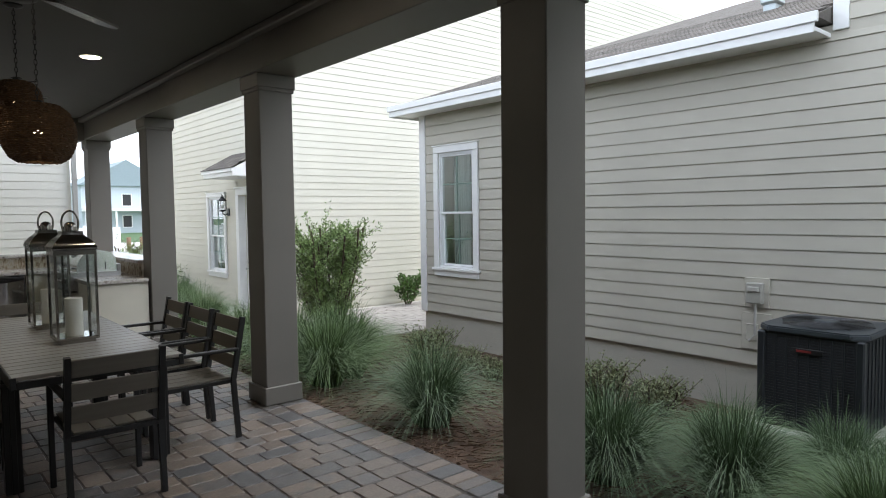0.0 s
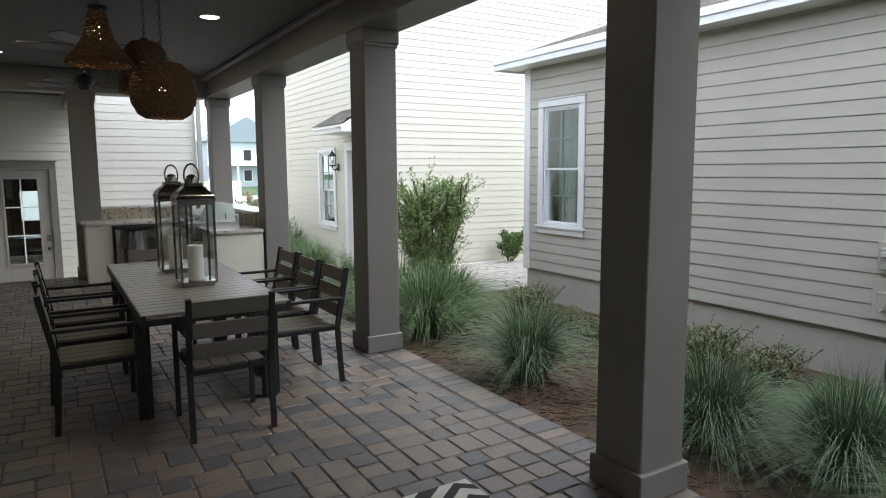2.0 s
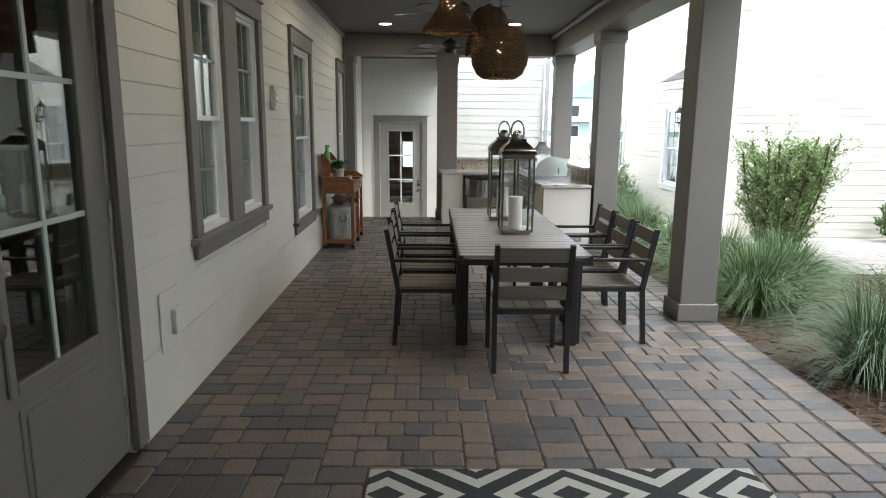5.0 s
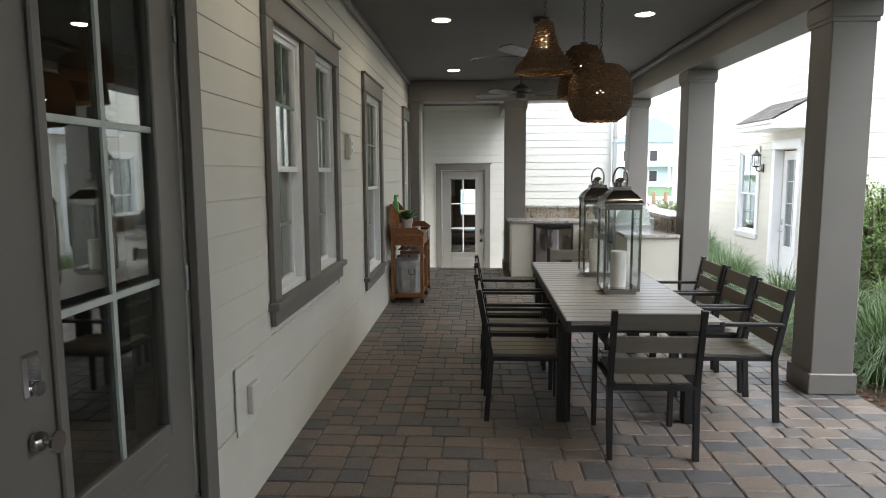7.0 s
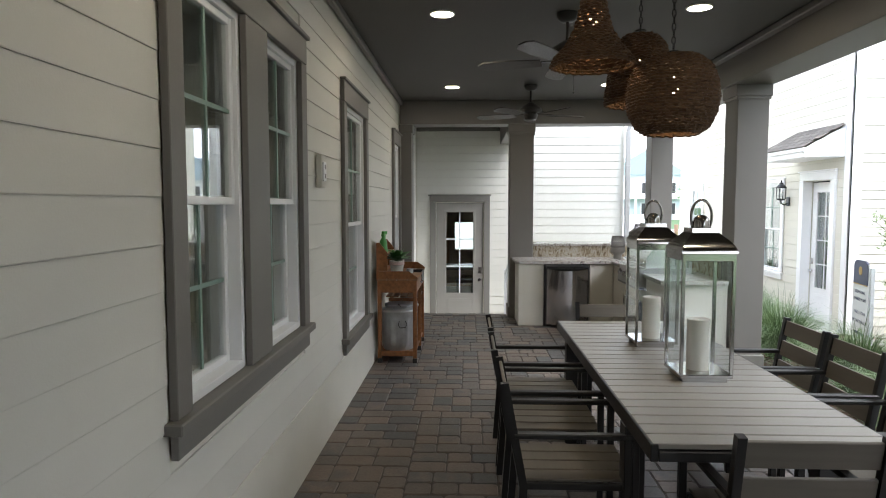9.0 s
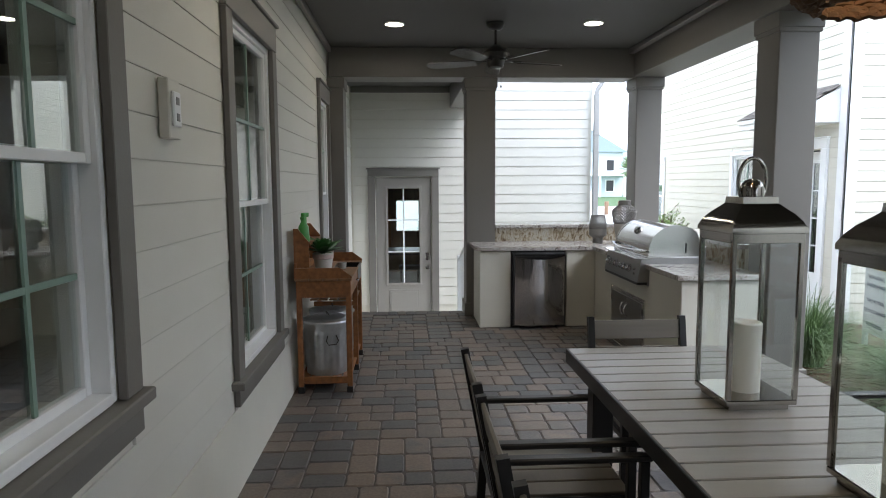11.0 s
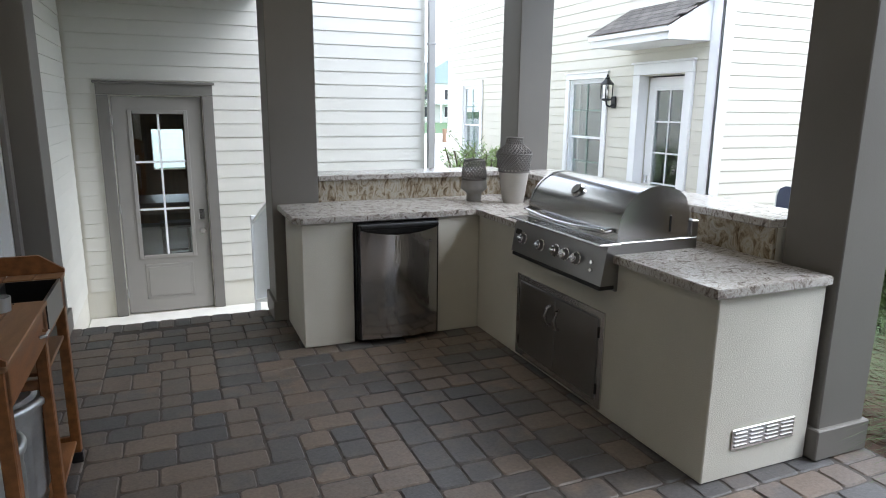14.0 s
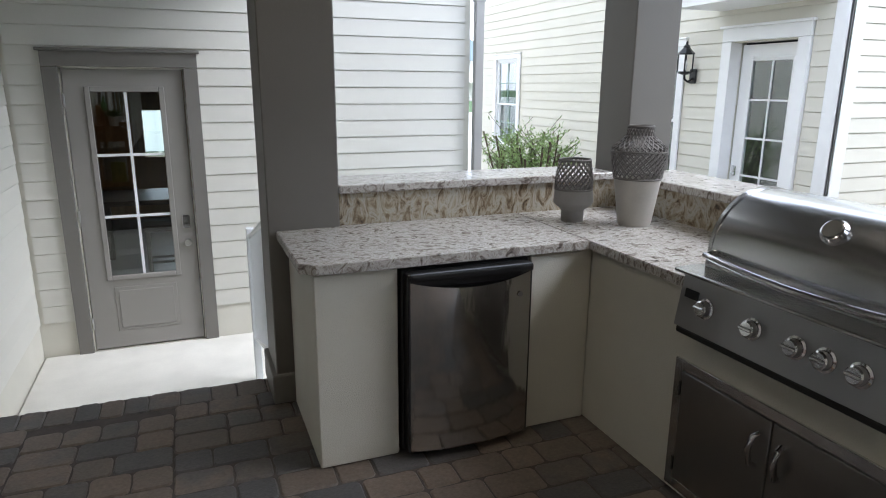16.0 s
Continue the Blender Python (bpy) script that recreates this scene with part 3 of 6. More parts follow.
window("window_7", at_west_face(FX - 0.012, 20.485, 0.43), 0.91, 1.66, white_trim, "white single-hung window in a cream lap-sided wall", cased=0.105, head=0.11)
F_DOOR_Y = 14.24
glazed_door("door_3", pose(FX + 0.13, F_DOOR_Y, -0.52, 0, 0, -90), 0.90, 2.58, "white side door with eight-light glass under a hood", white_trim, 2, 4, 0.62, 2.40, 0.56, with_casing=False, paint=white_trim, handle_side=-1, muntins=white_vinyl)
tr = thing("trim_2", "deep white casing round the side door", "trim", m=pose(FX - 0.014, F_DOOR_Y, -0.55, 0, 0, -90), kind="structure")
for s in (-1, 1):
    part("casing", box(s * 0.452, s * 0.60, -0.034, 0.138, 0, 2.64, 0.004), white_trim, tr)
part("head_casing", joined(box(-0.60, 0.60, -0.034, 0.14, 2.643, 2.79, 0.004), box(-0.63, 0.63, -0.06, 0.0, 2.79, 2.82, 0.004)), white_trim, tr)
solid("wall_cream_room", joined(box(FX + 2.5, FX + 2.6, FY + 0.3, 21.8, -0.6, 3.2), box(FX + 0.2, FX + 2.6, FY + 0.2, FY + 0.3, -0.6, 3.2), box(FX + 0.2, FX + 2.6, 21.7, 21.8, -0.6, 3.2), box(FX + 0.2, FX + 2.6, FY + 0.2, 21.8, -0.7, -0.6), box(FX + 0.2, FX + 2.6, FY + 0.2, 21.8, 3.2, 3.3)), mat("room paint", (0.08, 0.09, 0.10), 0.8), "dim room inside the cream house", "wall")

# hood over the side door: shingled little roof with white fascia
HO, HZ = 0.67, 2.45
hood = part("door_hood", prism([(FX - HO, HZ), (FX - 0.01, HZ), (FX - 0.01, HZ + 0.14), (FX - HO, HZ + 0.14)], 13.46, 14.94, "y"), white_trim, f_house)
gable = [(FX - HO - 0.01, HZ + 0.01), (FX - 0.01, HZ + 0.01), (FX - 0.01, HZ + 0.53), (FX - HO - 0.01, HZ + 0.16)]
part("fascia", joined(box(FX - HO - 0.035, FX - HO, 13.40, 15.00, HZ, HZ + 0.15, 0.004), box(FX - HO - 0.07, FX - HO - 0.03, 13.37, 15.03, HZ + 0.09, HZ + 0.16, 0.006), prism(gable, 14.94, 14.98, "y"), prism(gable, 13.42, 13.46, "y")), white_trim, hood)
tile_me = {}
for row in range(6):
    for k in range(8):
        w = 0.24
        y = 13.37 + k * w + (0.12 if row % 2 else 0)
        wl = min(w - 0.006, 15.03 - y)
        if wl < 0.03:
            continue
        key = round(wl, 3)
        if key not in tile_me:
            tile_me[key] = mesh_of("shingle", prism([(0, 0), (0.17, 0.094), (0.166, 0.102), (-0.004, 0.012)], 0, wl, "y"), shingle)
        piece("shingle", tile_me[key], hood, FX - HO - 0.08 + row * 0.13, y, HZ + 0.162 + row * 0.072)

# wall lantern, cream house
wl = thing("wall_lantern", "black coach lantern with clear glass beside the side door", "lantern", m=pose(FX - 0.03, 15.29, 1.74))
black_paint = mat("black metal paint", (0.012, 0.012, 0.013), 0.35, 0.3, var=0.2, scale=15)
part("backplate", box(-0.012, 0.012, -0.06, 0.06, -0.12, 0.06, 0.01), black_paint, wl)
part("arm", tube([(-0.01, 0, -0.06), (-0.07, 0, -0.10), (-0.13, 0, -0.07), (-0.14, 0, 0.0)], 0.014), black_paint, wl)
part("cage", joined(*[box(-0.14 + sx * 0.062 - 0.006, -0.14 + sx * 0.062 + 0.006, sy * 0.062 - 0.006, sy * 0.062 + 0.006, 0.02, 0.23) for sx in (-1, 1) for sy in (-1, 1)], moved(lathe([(0.03, 0), (0.07, 0.015), (0.085, 0.03), (0.085, 0.04)], 8), -0.14, 0, -0.015)), black_paint, wl)
part("roof", moved(lathe([(0.10, 0.0), (0.105, 0.012), (0.06, 0.06), (0.035, 0.085), (0.04, 0.10), (0.012, 0.12), (0.016, 0.14), (0.004, 0.16)], 8), -0.14, 0, 0.23), black_paint, wl)
part("bulb", moved(lathe([(0.012, 0), (0.02, 0.03), (0.03, 0.08), (0.012, 0.12)], 12), -0.14, 0, 0.04), mat("frosted glass", (0.8, 0.8, 0.78), 0.4), wl)

# wall boxes on the house wall
sb = thing("outlet_box", "white covered power outlet on a taupe mounting block", "outlet", m=at_west(6.51, 1.877))
part("block", box(-0.06, 0.06, -0.04, -0.001, -0.11, 0.11, 0.004), cream, sb)
part("cover", box(-0.038, 0.038, -0.052, -0.039, -0.065, 0.065, 0.005), white_vinyl, sb)
for z in (-0.03, 0.03):
    part("socket", box(-0.014, 0.014, -0.0545, -0.051, z - 0.014, z + 0.014), mat("grey plastic", (0.25, 0.25, 0.25), 0.5), sb)
hb = thing("wall_hatch", "small cream access panel low on the house wall", "access panel", m=at_west(3.85, 0.55))
part("plate", box(-0.13, 0.13, -0.012, -0.001, -0.17, 0.17, 0.004), cream, hb)
part("cover", box(0.0, 0.115, -0.045, -0.011, -0.10, 0.05, 0.006), cream, hb)

# downspout at the wing corner
ds = thing("downspout", "grey metal downspout with an elbow at the wing corner", "downspout", m=pose(3.51, 14.54, 0))
spout = mat("grey spout paint", (0.36, 0.355, 0.34), 0.4, 0.2, var=0.05)
part("pipe", box(-0.045, 0.045, -0.035, 0.035, -0.75, 3.02, 0.012, 2), spout, ds)
part("elbow", tube([(0, 0, 3.00), (0.01, 0, 3.08), (0.07, 0, 3.17), (0.11, 0, 3.28), (0.11, 0, 3.6)], 0.042, 10), spout, ds, smooth=50)
part("strap", box(-0.052, 0.052, -0.04, 0.04, 2.35, 2.38, 0.002), spout, ds)

# electrical boxes and conditioner of the beige house
eb = thing("disconnect_box", "beige electrical disconnect box on a mounting block", "electrical box", m=at_west_face(NX - 0.012, 3.50, 0.74))
part("block", box(-0.13, 0.13, -0.03, -0.001, -0.16, 0.16, 0.004), beige, eb)
part("case", box(-0.085, 0.085, -0.11, -0.029, -0.11, 0.11, 0.01), mat("grey box paint", (0.42, 0.41, 0.37), 0.4, 0.2), eb)
part("cover", box(-0.06, 0.06, -0.135, -0.105, 0.02, 0.07, 0.006), mat("pale box paint", (0.5, 0.49, 0.45), 0.4), eb)
part("conduit", tube([(0, -0.06, -0.11), (0, -0.06, -0.45), (-0.05, -0.1, -0.52)], 0.014), mat("conduit grey", (0.4, 0.39, 0.36), 0.5), eb)
eb2 = thing("junction_box", "small beige junction box on a mounting block", "electrical box", m=at_west_face(NX - 0.012, 3.50, 0.32))
part("block", box(-0.16, 0.16, -0.028, -0.001, -0.2, 0.2, 0.004), beige, eb2)
part("cover", box(-0.10, 0.03, -0.05, -0.027, -0.1, 0.08, 0.006), mat("pale cover paint", (0.48, 0.46, 0.40), 0.5), eb2)

# ---- outdoor kitchen ----
granite = mat("mottled granite", (0.40, 0.37, 0.33), 0.18, var=0.0, bump=0.0)
def mottle(m, stops, scale, detail=8.0, distort=1.6, stretch=(1, 1, 1)):
    n, l = m.node_tree.nodes, m.node_tree.links
    b = n["Principled BSDF"]
    tc, mp, no, cr = n.new("ShaderNodeTexCoord"), n.new("ShaderNodeMapping"), n.new("ShaderNodeTexNoise"), n.new("ShaderNodeValToRGB")
    mp.inputs["Scale"].default_value = stretch
    mp.inputs["Rotation"].default_value = (0.2, 0.3, 0.6)
    no.inputs["Scale"].default_value, no.inputs["Detail"].default_value, no.inputs["Distortion"].default_value = scale, detail, distort
    no.inputs["Roughness"].default_value = 0.68
    el = cr.color_ramp.elements
    while len(el) < len(stops):
        el.new(0.5)
    for e, (p, c) in zip(el, stops):
        e.position, e.color = p, (*c, 1)
    l.new(tc.outputs["Object"], mp.inputs[0])
    l.new(mp.outputs[0], no.inputs["Vector"])
    l.new(no.outputs[0], cr.inputs[0])
    l.new(cr.outputs[0], b.inputs["Base Color"])


mottle(granite, [(0.30, (0.05, 0.045, 0.045)), (0.39, (0.20, 0.17, 0.15)), (0.47, (0.40, 0.37, 0.34)), (0.53, (0.60, 0.585, 0.56)), (0.60, (0.33, 0.30, 0.27)), (0.70, (0.58, 0.57, 0.55))], 18.0, detail=14, distort=1.5, stretch=(1, 1.7, 1))
splash = mat("brown granite", (0.30, 0.25, 0.18), 0.25, var=0.0, bump=0.0)
mottle(splash, [(0.32, (0.05, 0.038, 0.03)), (0.42, (0.20, 0.15, 0.095)), (0.5, (0.36, 0.31, 0.23)), (0.58, (0.46, 0.43, 0.37)), (0.68, (0.22, 0.17, 0.11))], 11.0, stretch=(1.6, 1, 0.8))
steel = mat("brushed stainless steel", (0.66, 0.66, 0.66), 0.20, 1.0, var=0.03, scale=1.5, fine=200, bump=0)
steel_dark = mat("dull stainless steel", (0.36, 0.355, 0.35), 0.30, 1.0, var=0.04, scale=1.5, fine=200, bump=0)
black_plastic = mat("black plastic", (0.012, 0.012, 0.013), 0.3, var=0.1, bump=0.03)
# near-black that stands for the shade inside the air conditioner
shadow_black = mat("louvre shadow black", (0.02, 0.02, 0.02), 0.5)

kb = thing("kitchen_base", "cream stucco base of an L-shaped outdoor kitchen", "counter base", m=pose(0, 0, 0))
part("end_pier", box(1.205, 1.55, 10.985, 11.63, 0.0, 0.848, 0.006), stucco, kb)
part("corner_pier", box(2.165, 2.488, 10.985, 11.66, 0.0, 0.848, 0.006), stucco, kb)
part("recess_back", box(1.551, 2.164, 11.53, 11.66, 0.0, 0.848), stucco, kb)
part("grill_run", box(2.49, 3.12, 8.735, 11.66, 0.0, 0.848, 0.006), stucco, kb)
part("knee_wall", joined(box(1.47, 3.125, 11.70, 11.93, 0.0, 1.048), box(3.135, 3.42, 9.035, 11.63, 0.0, 1.048)), stucco, kb)
ct = thing("worktop", "polished mottled beige granite worktop with rough chiselled edge", "worktop", m=pose(0, 0, 0))
for outline in ([(1.155, 11.64), (1.155, 11.02), (1.215, 10.96), (2.4505, 10.96), (2.4505, 11.672), (1.47, 11.672), (1.47, 11.64)], [(2.452, 8.71), (3.118, 8.71), (3.118, 11.672), (2.452, 11.672)]):
    bm = prism(outline, 0.85, 0.892, "z")
    bmesh.ops.bevel(bm, geom=[e for e in bm.edges if abs(e.verts[0].co.z - e.verts[1].co.z) < 0.001], offset=0.004, segments=2, affect="EDGES")
    part("slab", bm, granite, ct)
lg = thing("raised_ledge", "granite bar ledge with a brown granite upstand", "ledge", m=pose(0, 0, 0))
part("upstand", joined(box(1.47, 3.11, 11.675, 11.698, 0.885, 1.05), box(3.112, 3.134, 9.035, 11.63, 0.8935, 1.05)), splash, lg)
part("ledge_slab", box(1.468, 3.082, 11.65, 12.01, 1.051, 1.092, 0.005), granite, lg)
part("ledge_slab", box(3.085, 3.48, 9.035, 11.63, 1.051, 1.092, 0.005), granite, lg)

fr = thing("mini_fridge", "stainless steel under-counter fridge with a black handle recess", "fridge", m=pose(1.857, 10.92, 0))
part("cabinet", box(-0.295, 0.295, 0.055, 0.56, 0.02, 0.838, 0.006), black_plastic, fr)
bm = bmesh.new()
cols = 12
for z in (0.035, 0.795):
    for i in range(cols + 1):
        u = -0.275 + 0.55 * i / cols
        bulge = 0.028 * (1 - (u / 0.275) ** 2)
        bm.verts.new((u, -0.0 - bulge, z - (0.0 if z < 0.1 else 0.035 * (1 - (u / 0.275) ** 2) - 0.0)))
for z in (0.035, 0.795):
    for i in range(cols + 1):
        bm.verts.new((-0.275 + 0.55 * i / cols, 0.05, z))
bm.verts.ensure_lookup_table()
k = cols + 1
for i in range(cols):
    bm.faces.new((bm.verts[i], bm.verts[i + 1], bm.verts[k + i + 1], bm.verts[k + i]))
    bm.faces.new((bm.verts[k + i], bm.verts[k + i + 1], bm.verts[3 * k + i + 1], bm.verts[3 * k + i]))
    bm.faces.new((bm.verts[2 * k + i], bm.verts[2 * k + i + 1], bm.verts[i + 1], bm.verts[i]))
for i in (0, cols):
    bm.faces.new((bm.verts[i], bm.verts[k + i], bm.verts[3 * k + i], bm.verts[2 * k + i]))
fridge_steel = mat("wavy stainless sheet", (0.58, 0.575, 0.57), 0.11, 1.0, var=0.03, scale=1.5, fine=3.2, bump=1.0, stretch=(2.6, 1, 0.7))
fd = part("door", bm, fridge_steel, fr, "curved stainless door", smooth=40)
part("door_cap", joined(box(-0.28, 0.28, -0.02, 0.05, 0.797, 0.835, 0.012, 2), box(-0.285, 0.285, 0.0, 0.052, 0.03, 0.83, 0.004)), black_plastic, fd)
part("badge", moved(lathe([(0.012, 0), (0.012, 0.004)], 12, "y"), 0.22, -0.016, 0.70), chrome, fd)
part("foot", joined(box(-0.25, -0.2, 0.1, 0.15, 0.0, 0.02), box(0.2, 0.25, 0.1, 0.15, 0.0, 0.02)), black_plastic, fr)

# gas grill, seen from its front at x = 2.42
gr = thing("gas_grill", "built-in stainless steel gas grill with a domed hood and five knobs", "grill", m=pose(2.385, 9.85, 0))
hw = 0.46
panel = part("control_panel", prism([(0.0, 0.735), (0.10, 0.735), (0.10, 0.935), (0.035, 0.935), (0.03, 0.925)], -hw, hw, "y"), steel_dark, gr, "brushed steel control panel")
part("drip_rail", box(0.0, 0.10, -hw + 0.01, hw - 0.01, 0.71, 0.733, 0.004), black_plastic, gr)
part("panel_lip", box(-0.018, 0.11, -hw - 0.006, hw + 0.006, 0.936, 0.95, 0.004), steel, gr)
knob = None
tilt = math.atan2(0.03, 0.19)
for i, y in enumerate((0.33, 0.13, -0.03, -0.125, -0.23)):
    m = pose(0.016, y, 0.83, 0, -90 + math.degrees(tilt), 0)
    kn = part("knob", moved(lathe([(0.036, 0.0), (0.036, 0.006), (0.029, 0.008), (0.027, 0.03), (0.022, 0.034)], 20), m=m), chrome, panel, "round chrome knob", smooth=35)
    part("grip", moved(box(-0.006, 0.006, -0.024, 0.024, 0.032, 0.042, 0.003), m=m), steel, kn)
part("nameplate", moved(box(-0.016, 0.016, -0.032, 0.032, 0.0, 0.003), m=pose(0.02, 0.405, 0.86, 0, -90 + math.degrees(tilt), 0)), black_plastic, panel)
part("ignition_button", moved(lathe([(0.01, 0), (0.01, 0.012)], 12), m=pose(0.012, -0.37, 0.84, 0, -90 + math.degrees(tilt), 0)), chrome, panel)
part("ignition_button", moved(lathe([(0.01, 0), (0.01, 0.012)], 12), m=pose(0.008, -0.37, 0.80, 0, -90 + math.degrees(tilt), 0)), chrome, panel)
prof = [(0.10, 0.952), (0.105, 1.0)]
for i in range(1, 13):
    a = radians(180 - i * 9.0)
    prof.append((0.40 + 0.295 * math.cos(a), 1.0 + 0.255 * math.sin(a)))
prof += [(0.56, 1.225), (0.62, 1.185), (0.66, 1.10), (0.665, 0.952)]
prof = [(0.10 + 0.80 * (x - 0.10), 0.952 + 0.88 * (z - 0.952)) for x, z in prof]
hd = part("hood", prism(prof, -hw + 0.03, hw - 0.03, "y"), steel, gr, "domed stainless hood", smooth=35)
for s in (-1, 1):
    part("hood_side", prism([(x * 1.004 - 0.002, z + (0.006 if z > 0.96 else 0)) for x, z in prof], s * (hw - 0.034), s * (hw - 0.018), "y"), steel, hd, smooth=35)
part("body", box(0.09, 0.60, -hw, hw, 0.70, 0.951, 0.004), steel_dark, gr)
part("rear_shield", box(0.555, 0.60, -hw, hw, 0.9515, 1.04, 0.004), steel_dark, gr)
pts = [(0.055 - 0.03 * math.sin(math.pi * i / 16), -0.40 + 0.8 * i / 16, 1.0 - 0.012 * math.sin(math.pi * i / 16)) for i in range(17)]
part("hood_handle", tube([(0.10, -0.40, 1.005)] + pts + [(0.10, 0.40, 1.005)], 0.012, 10), chrome, hd, "arched steel bar handle", smooth=60)
part("thermometer", moved(lathe([(0.038, 0), (0.042, 0.01), (0.036, 0.022), (0.03, 0.024)], 20), m=pose(0.172, 0.02, 1.15, 0, -50, 0)), chrome, hd, "chrome-rimmed temperature gauge", smooth=35)
part("dial", moved(lathe([(0.029, 0), (0.029, 0.002)], 18), m=pose(0.153, 0.02, 1.166, 0, -50, 0)), mat("dial face", (0.2, 0.2, 0.19), 0.3), hd)
part("spit_slot", box(0.42, 0.432, -hw + 0.015, -hw + 0.0175, 0.985, 1.07, 0.001), black_plastic, hd)

ad = thing("access_doors", "stainless steel double access doors under the grill", "cabinet doors", m=pose(2.49, 9.92, 0))
part("frame", joined(box(-0.014, -0.001, -0.46, -0.42, 0.025, 0.565, 0.002), box(-0.014, -0.001, 0.42, 0.46, 0.025, 0.565, 0.002), box(-0.014, -0.001, -0.42, 0.42, 0.525, 0.565, 0.002), box(-0.014, -0.001, -0.42, 0.42, 0.025, 0.065, 0.002)), steel, ad)
for s in (-1, 1):
    d = part("door", box(-0.018, -0.004, s * 0.003, s * 0.415, 0.068, 0.522, 0.003), steel_dark, ad)
    part("handle", tube([(-0.018, s * 0.045, 0.46), (-0.04, s * 0.05, 0.45), (-0.052, s * 0.052, 0.40), (-0.04, s * 0.05, 0.35), (-0.018, s * 0.045, 0.34)], 0.011, 8), chrome, d, "bowed chrome handle", smooth=60)
    for z in (0.13, 0.45):
        part("hinge", box(-0.02, -0.004, s * 0.417, s * 0.425, z - 0.03, z + 0.03), dark_metal, d)
vp = thing("vent_panel", "louvred steel vent panel low on the stucco counter end", "vent", m=pose(2.83, 8.735, 0.183))
part("plate", box(-0.19, 0.19, -0.008, -0.001, -0.05, 0.05, 0.003), steel, vp)
for cx in (-0.14, -0.047, 0.047, 0.14):
    for z in (-0.028, -0.009, 0.010, 0.029):
        part("slat", box(cx - 0.036, cx + 0.036, -0.013, -0.0085, z - 0.006, z + 0.004, 0.001), steel_dark, vp)


def lattice(profile, turns, count, r, rows=22):
    """Crossing spiral wires on a surface of revolution, given by (radius, height) pairs."""
    hs = [h for _, h in profile]
    rs = [q for q, _ in profile]
    bms = []
    for way in (-1, 1):
        for i in range(count):
            pts = []
            for j in range(rows + 1):
                h = hs[0] + (hs[-1] - hs[0]) * j / rows
                q = float(np.interp(h, hs, rs))
                a = 2 * math.pi * (i / count) + way * turns * 2 * math.pi * j / rows
                pts.append((q * math.cos(a), q * math.sin(a), h))
            bms.append(tube(pts, r, 4))
    return bms


def ring(q, z, r, n=32):
    return tube([(q * math.cos(2 * math.pi * i / n), q * math.sin(2 * math.pi * i / n), z) for i in range(n)], r, 6, True)


clay = mat("grey glazed clay", (0.27, 0.26, 0.245), 0.6, var=0.15, scale=9, fine=120, bump=0.1)
clay_wire = mat("grey clay lattice", (0.16, 0.15, 0.14), 0.7, var=0.2, scale=20)
v = thing("lattice_vase", "small grey ceramic vase with a pierced lattice top", "vase", "lattice vases", pose(2.63, 11.39, 0.892))
part("body", lathe([(0.058, 0), (0.058, 0.055), (0.066, 0.065), (0.098, 0.09), (0.102, 0.10), (0.096, 0.165), (0.088, 0.165), (0.09, 0.10), (0.02, 0.09)], 32), clay, v, smooth=40)
part("lattice", joined(*lattice([(0.094, 0.165), (0.094, 0.22), (0.078, 0.315)], 0.22, 20, 0.004), ring(0.078, 0.315, 0.006), ring(0.094, 0.167, 0.006)), clay_wire, v, smooth=60)
v = thing("lattice_vase", "tall pale grey ceramic vase with a pierced lattice shoulder and neck", "vase", "lattice vases", pose(2.875, 11.20, 0.892))
part("body", lathe([(0.078, 0), (0.082, 0.01), (0.115, 0.235), (0.107, 0.235), (0.07, 0.02), (0.01, 0.015)], 32), mat("pale grey clay", (0.44, 0.42, 0.38), 0.6, var=0.12, scale=8), v, smooth=40)
part("lattice", joined(*lattice([(0.115, 0.235), (0.135, 0.36), (0.132, 0.385), (0.065, 0.445), (0.06, 0.49)], 0.30, 26, 0.0042, 30), ring(0.06, 0.49, 0.006), ring(0.115, 0.238, 0.006), ring(0.134, 0.37, 0.005)), clay_wire, v, smooth=60)

# ---- potting bench ----
cedar = mat("orange stained cedar", (0.185, 0.068, 0.019), 0.5, var=0.35, scale=5, fine=60, bump=0.15, stretch=(6, 1, 6), warm=(0.30, 0.12, 0.038))
cedar_top = mat("worn cedar top", (0.21, 0.098, 0.04), 0.55, var=0.3, scale=5, fine=60, bump=0.15, stretch=(6, 1, 6), warm=(0.28, 0.15, 0.072))
pb = thing("potting_bench", "orange-stained wooden potting bench with a back shelf and dark sink", "potting bench", m=pose(-0.220, 9.40, 0))
x0, x1, y0, y1 = -0.20, 0.21, -0.55, 0.57
for x in (x0 + 0.02, x1 - 0.02):
    for y in (y0 + 0.02, 0.07, y1 - 0.02):
        if y == 0.07 and x < 0:
            continue
        lgp = part("leg", box(x - 0.02, x + 0.02, y - 0.022, y + 0.022, 0.05, 0.86, 0.004), cedar, pb)
        part("foot_cap", box(x - 0.024, x + 0.024, y - 0.026, y + 0.026, 0.0, 0.05, 0.004), black_plastic, lgp)
part("apron", joined(box(x0, x1, y0, y0 + 0.02, 0.74, 0.865, 0.003), box(x0, x1, y1 - 0.02, y1, 0.74, 0.865, 0.003), box(x1 - 0.02, x1, y0 + 0.02, y1 - 0.02, 0.74, 0.865, 0.003), box(x0, x0 + 0.02, y0 + 0.02, y1 - 0.02, 0.74, 0.865, 0.003)), cedar, pb)
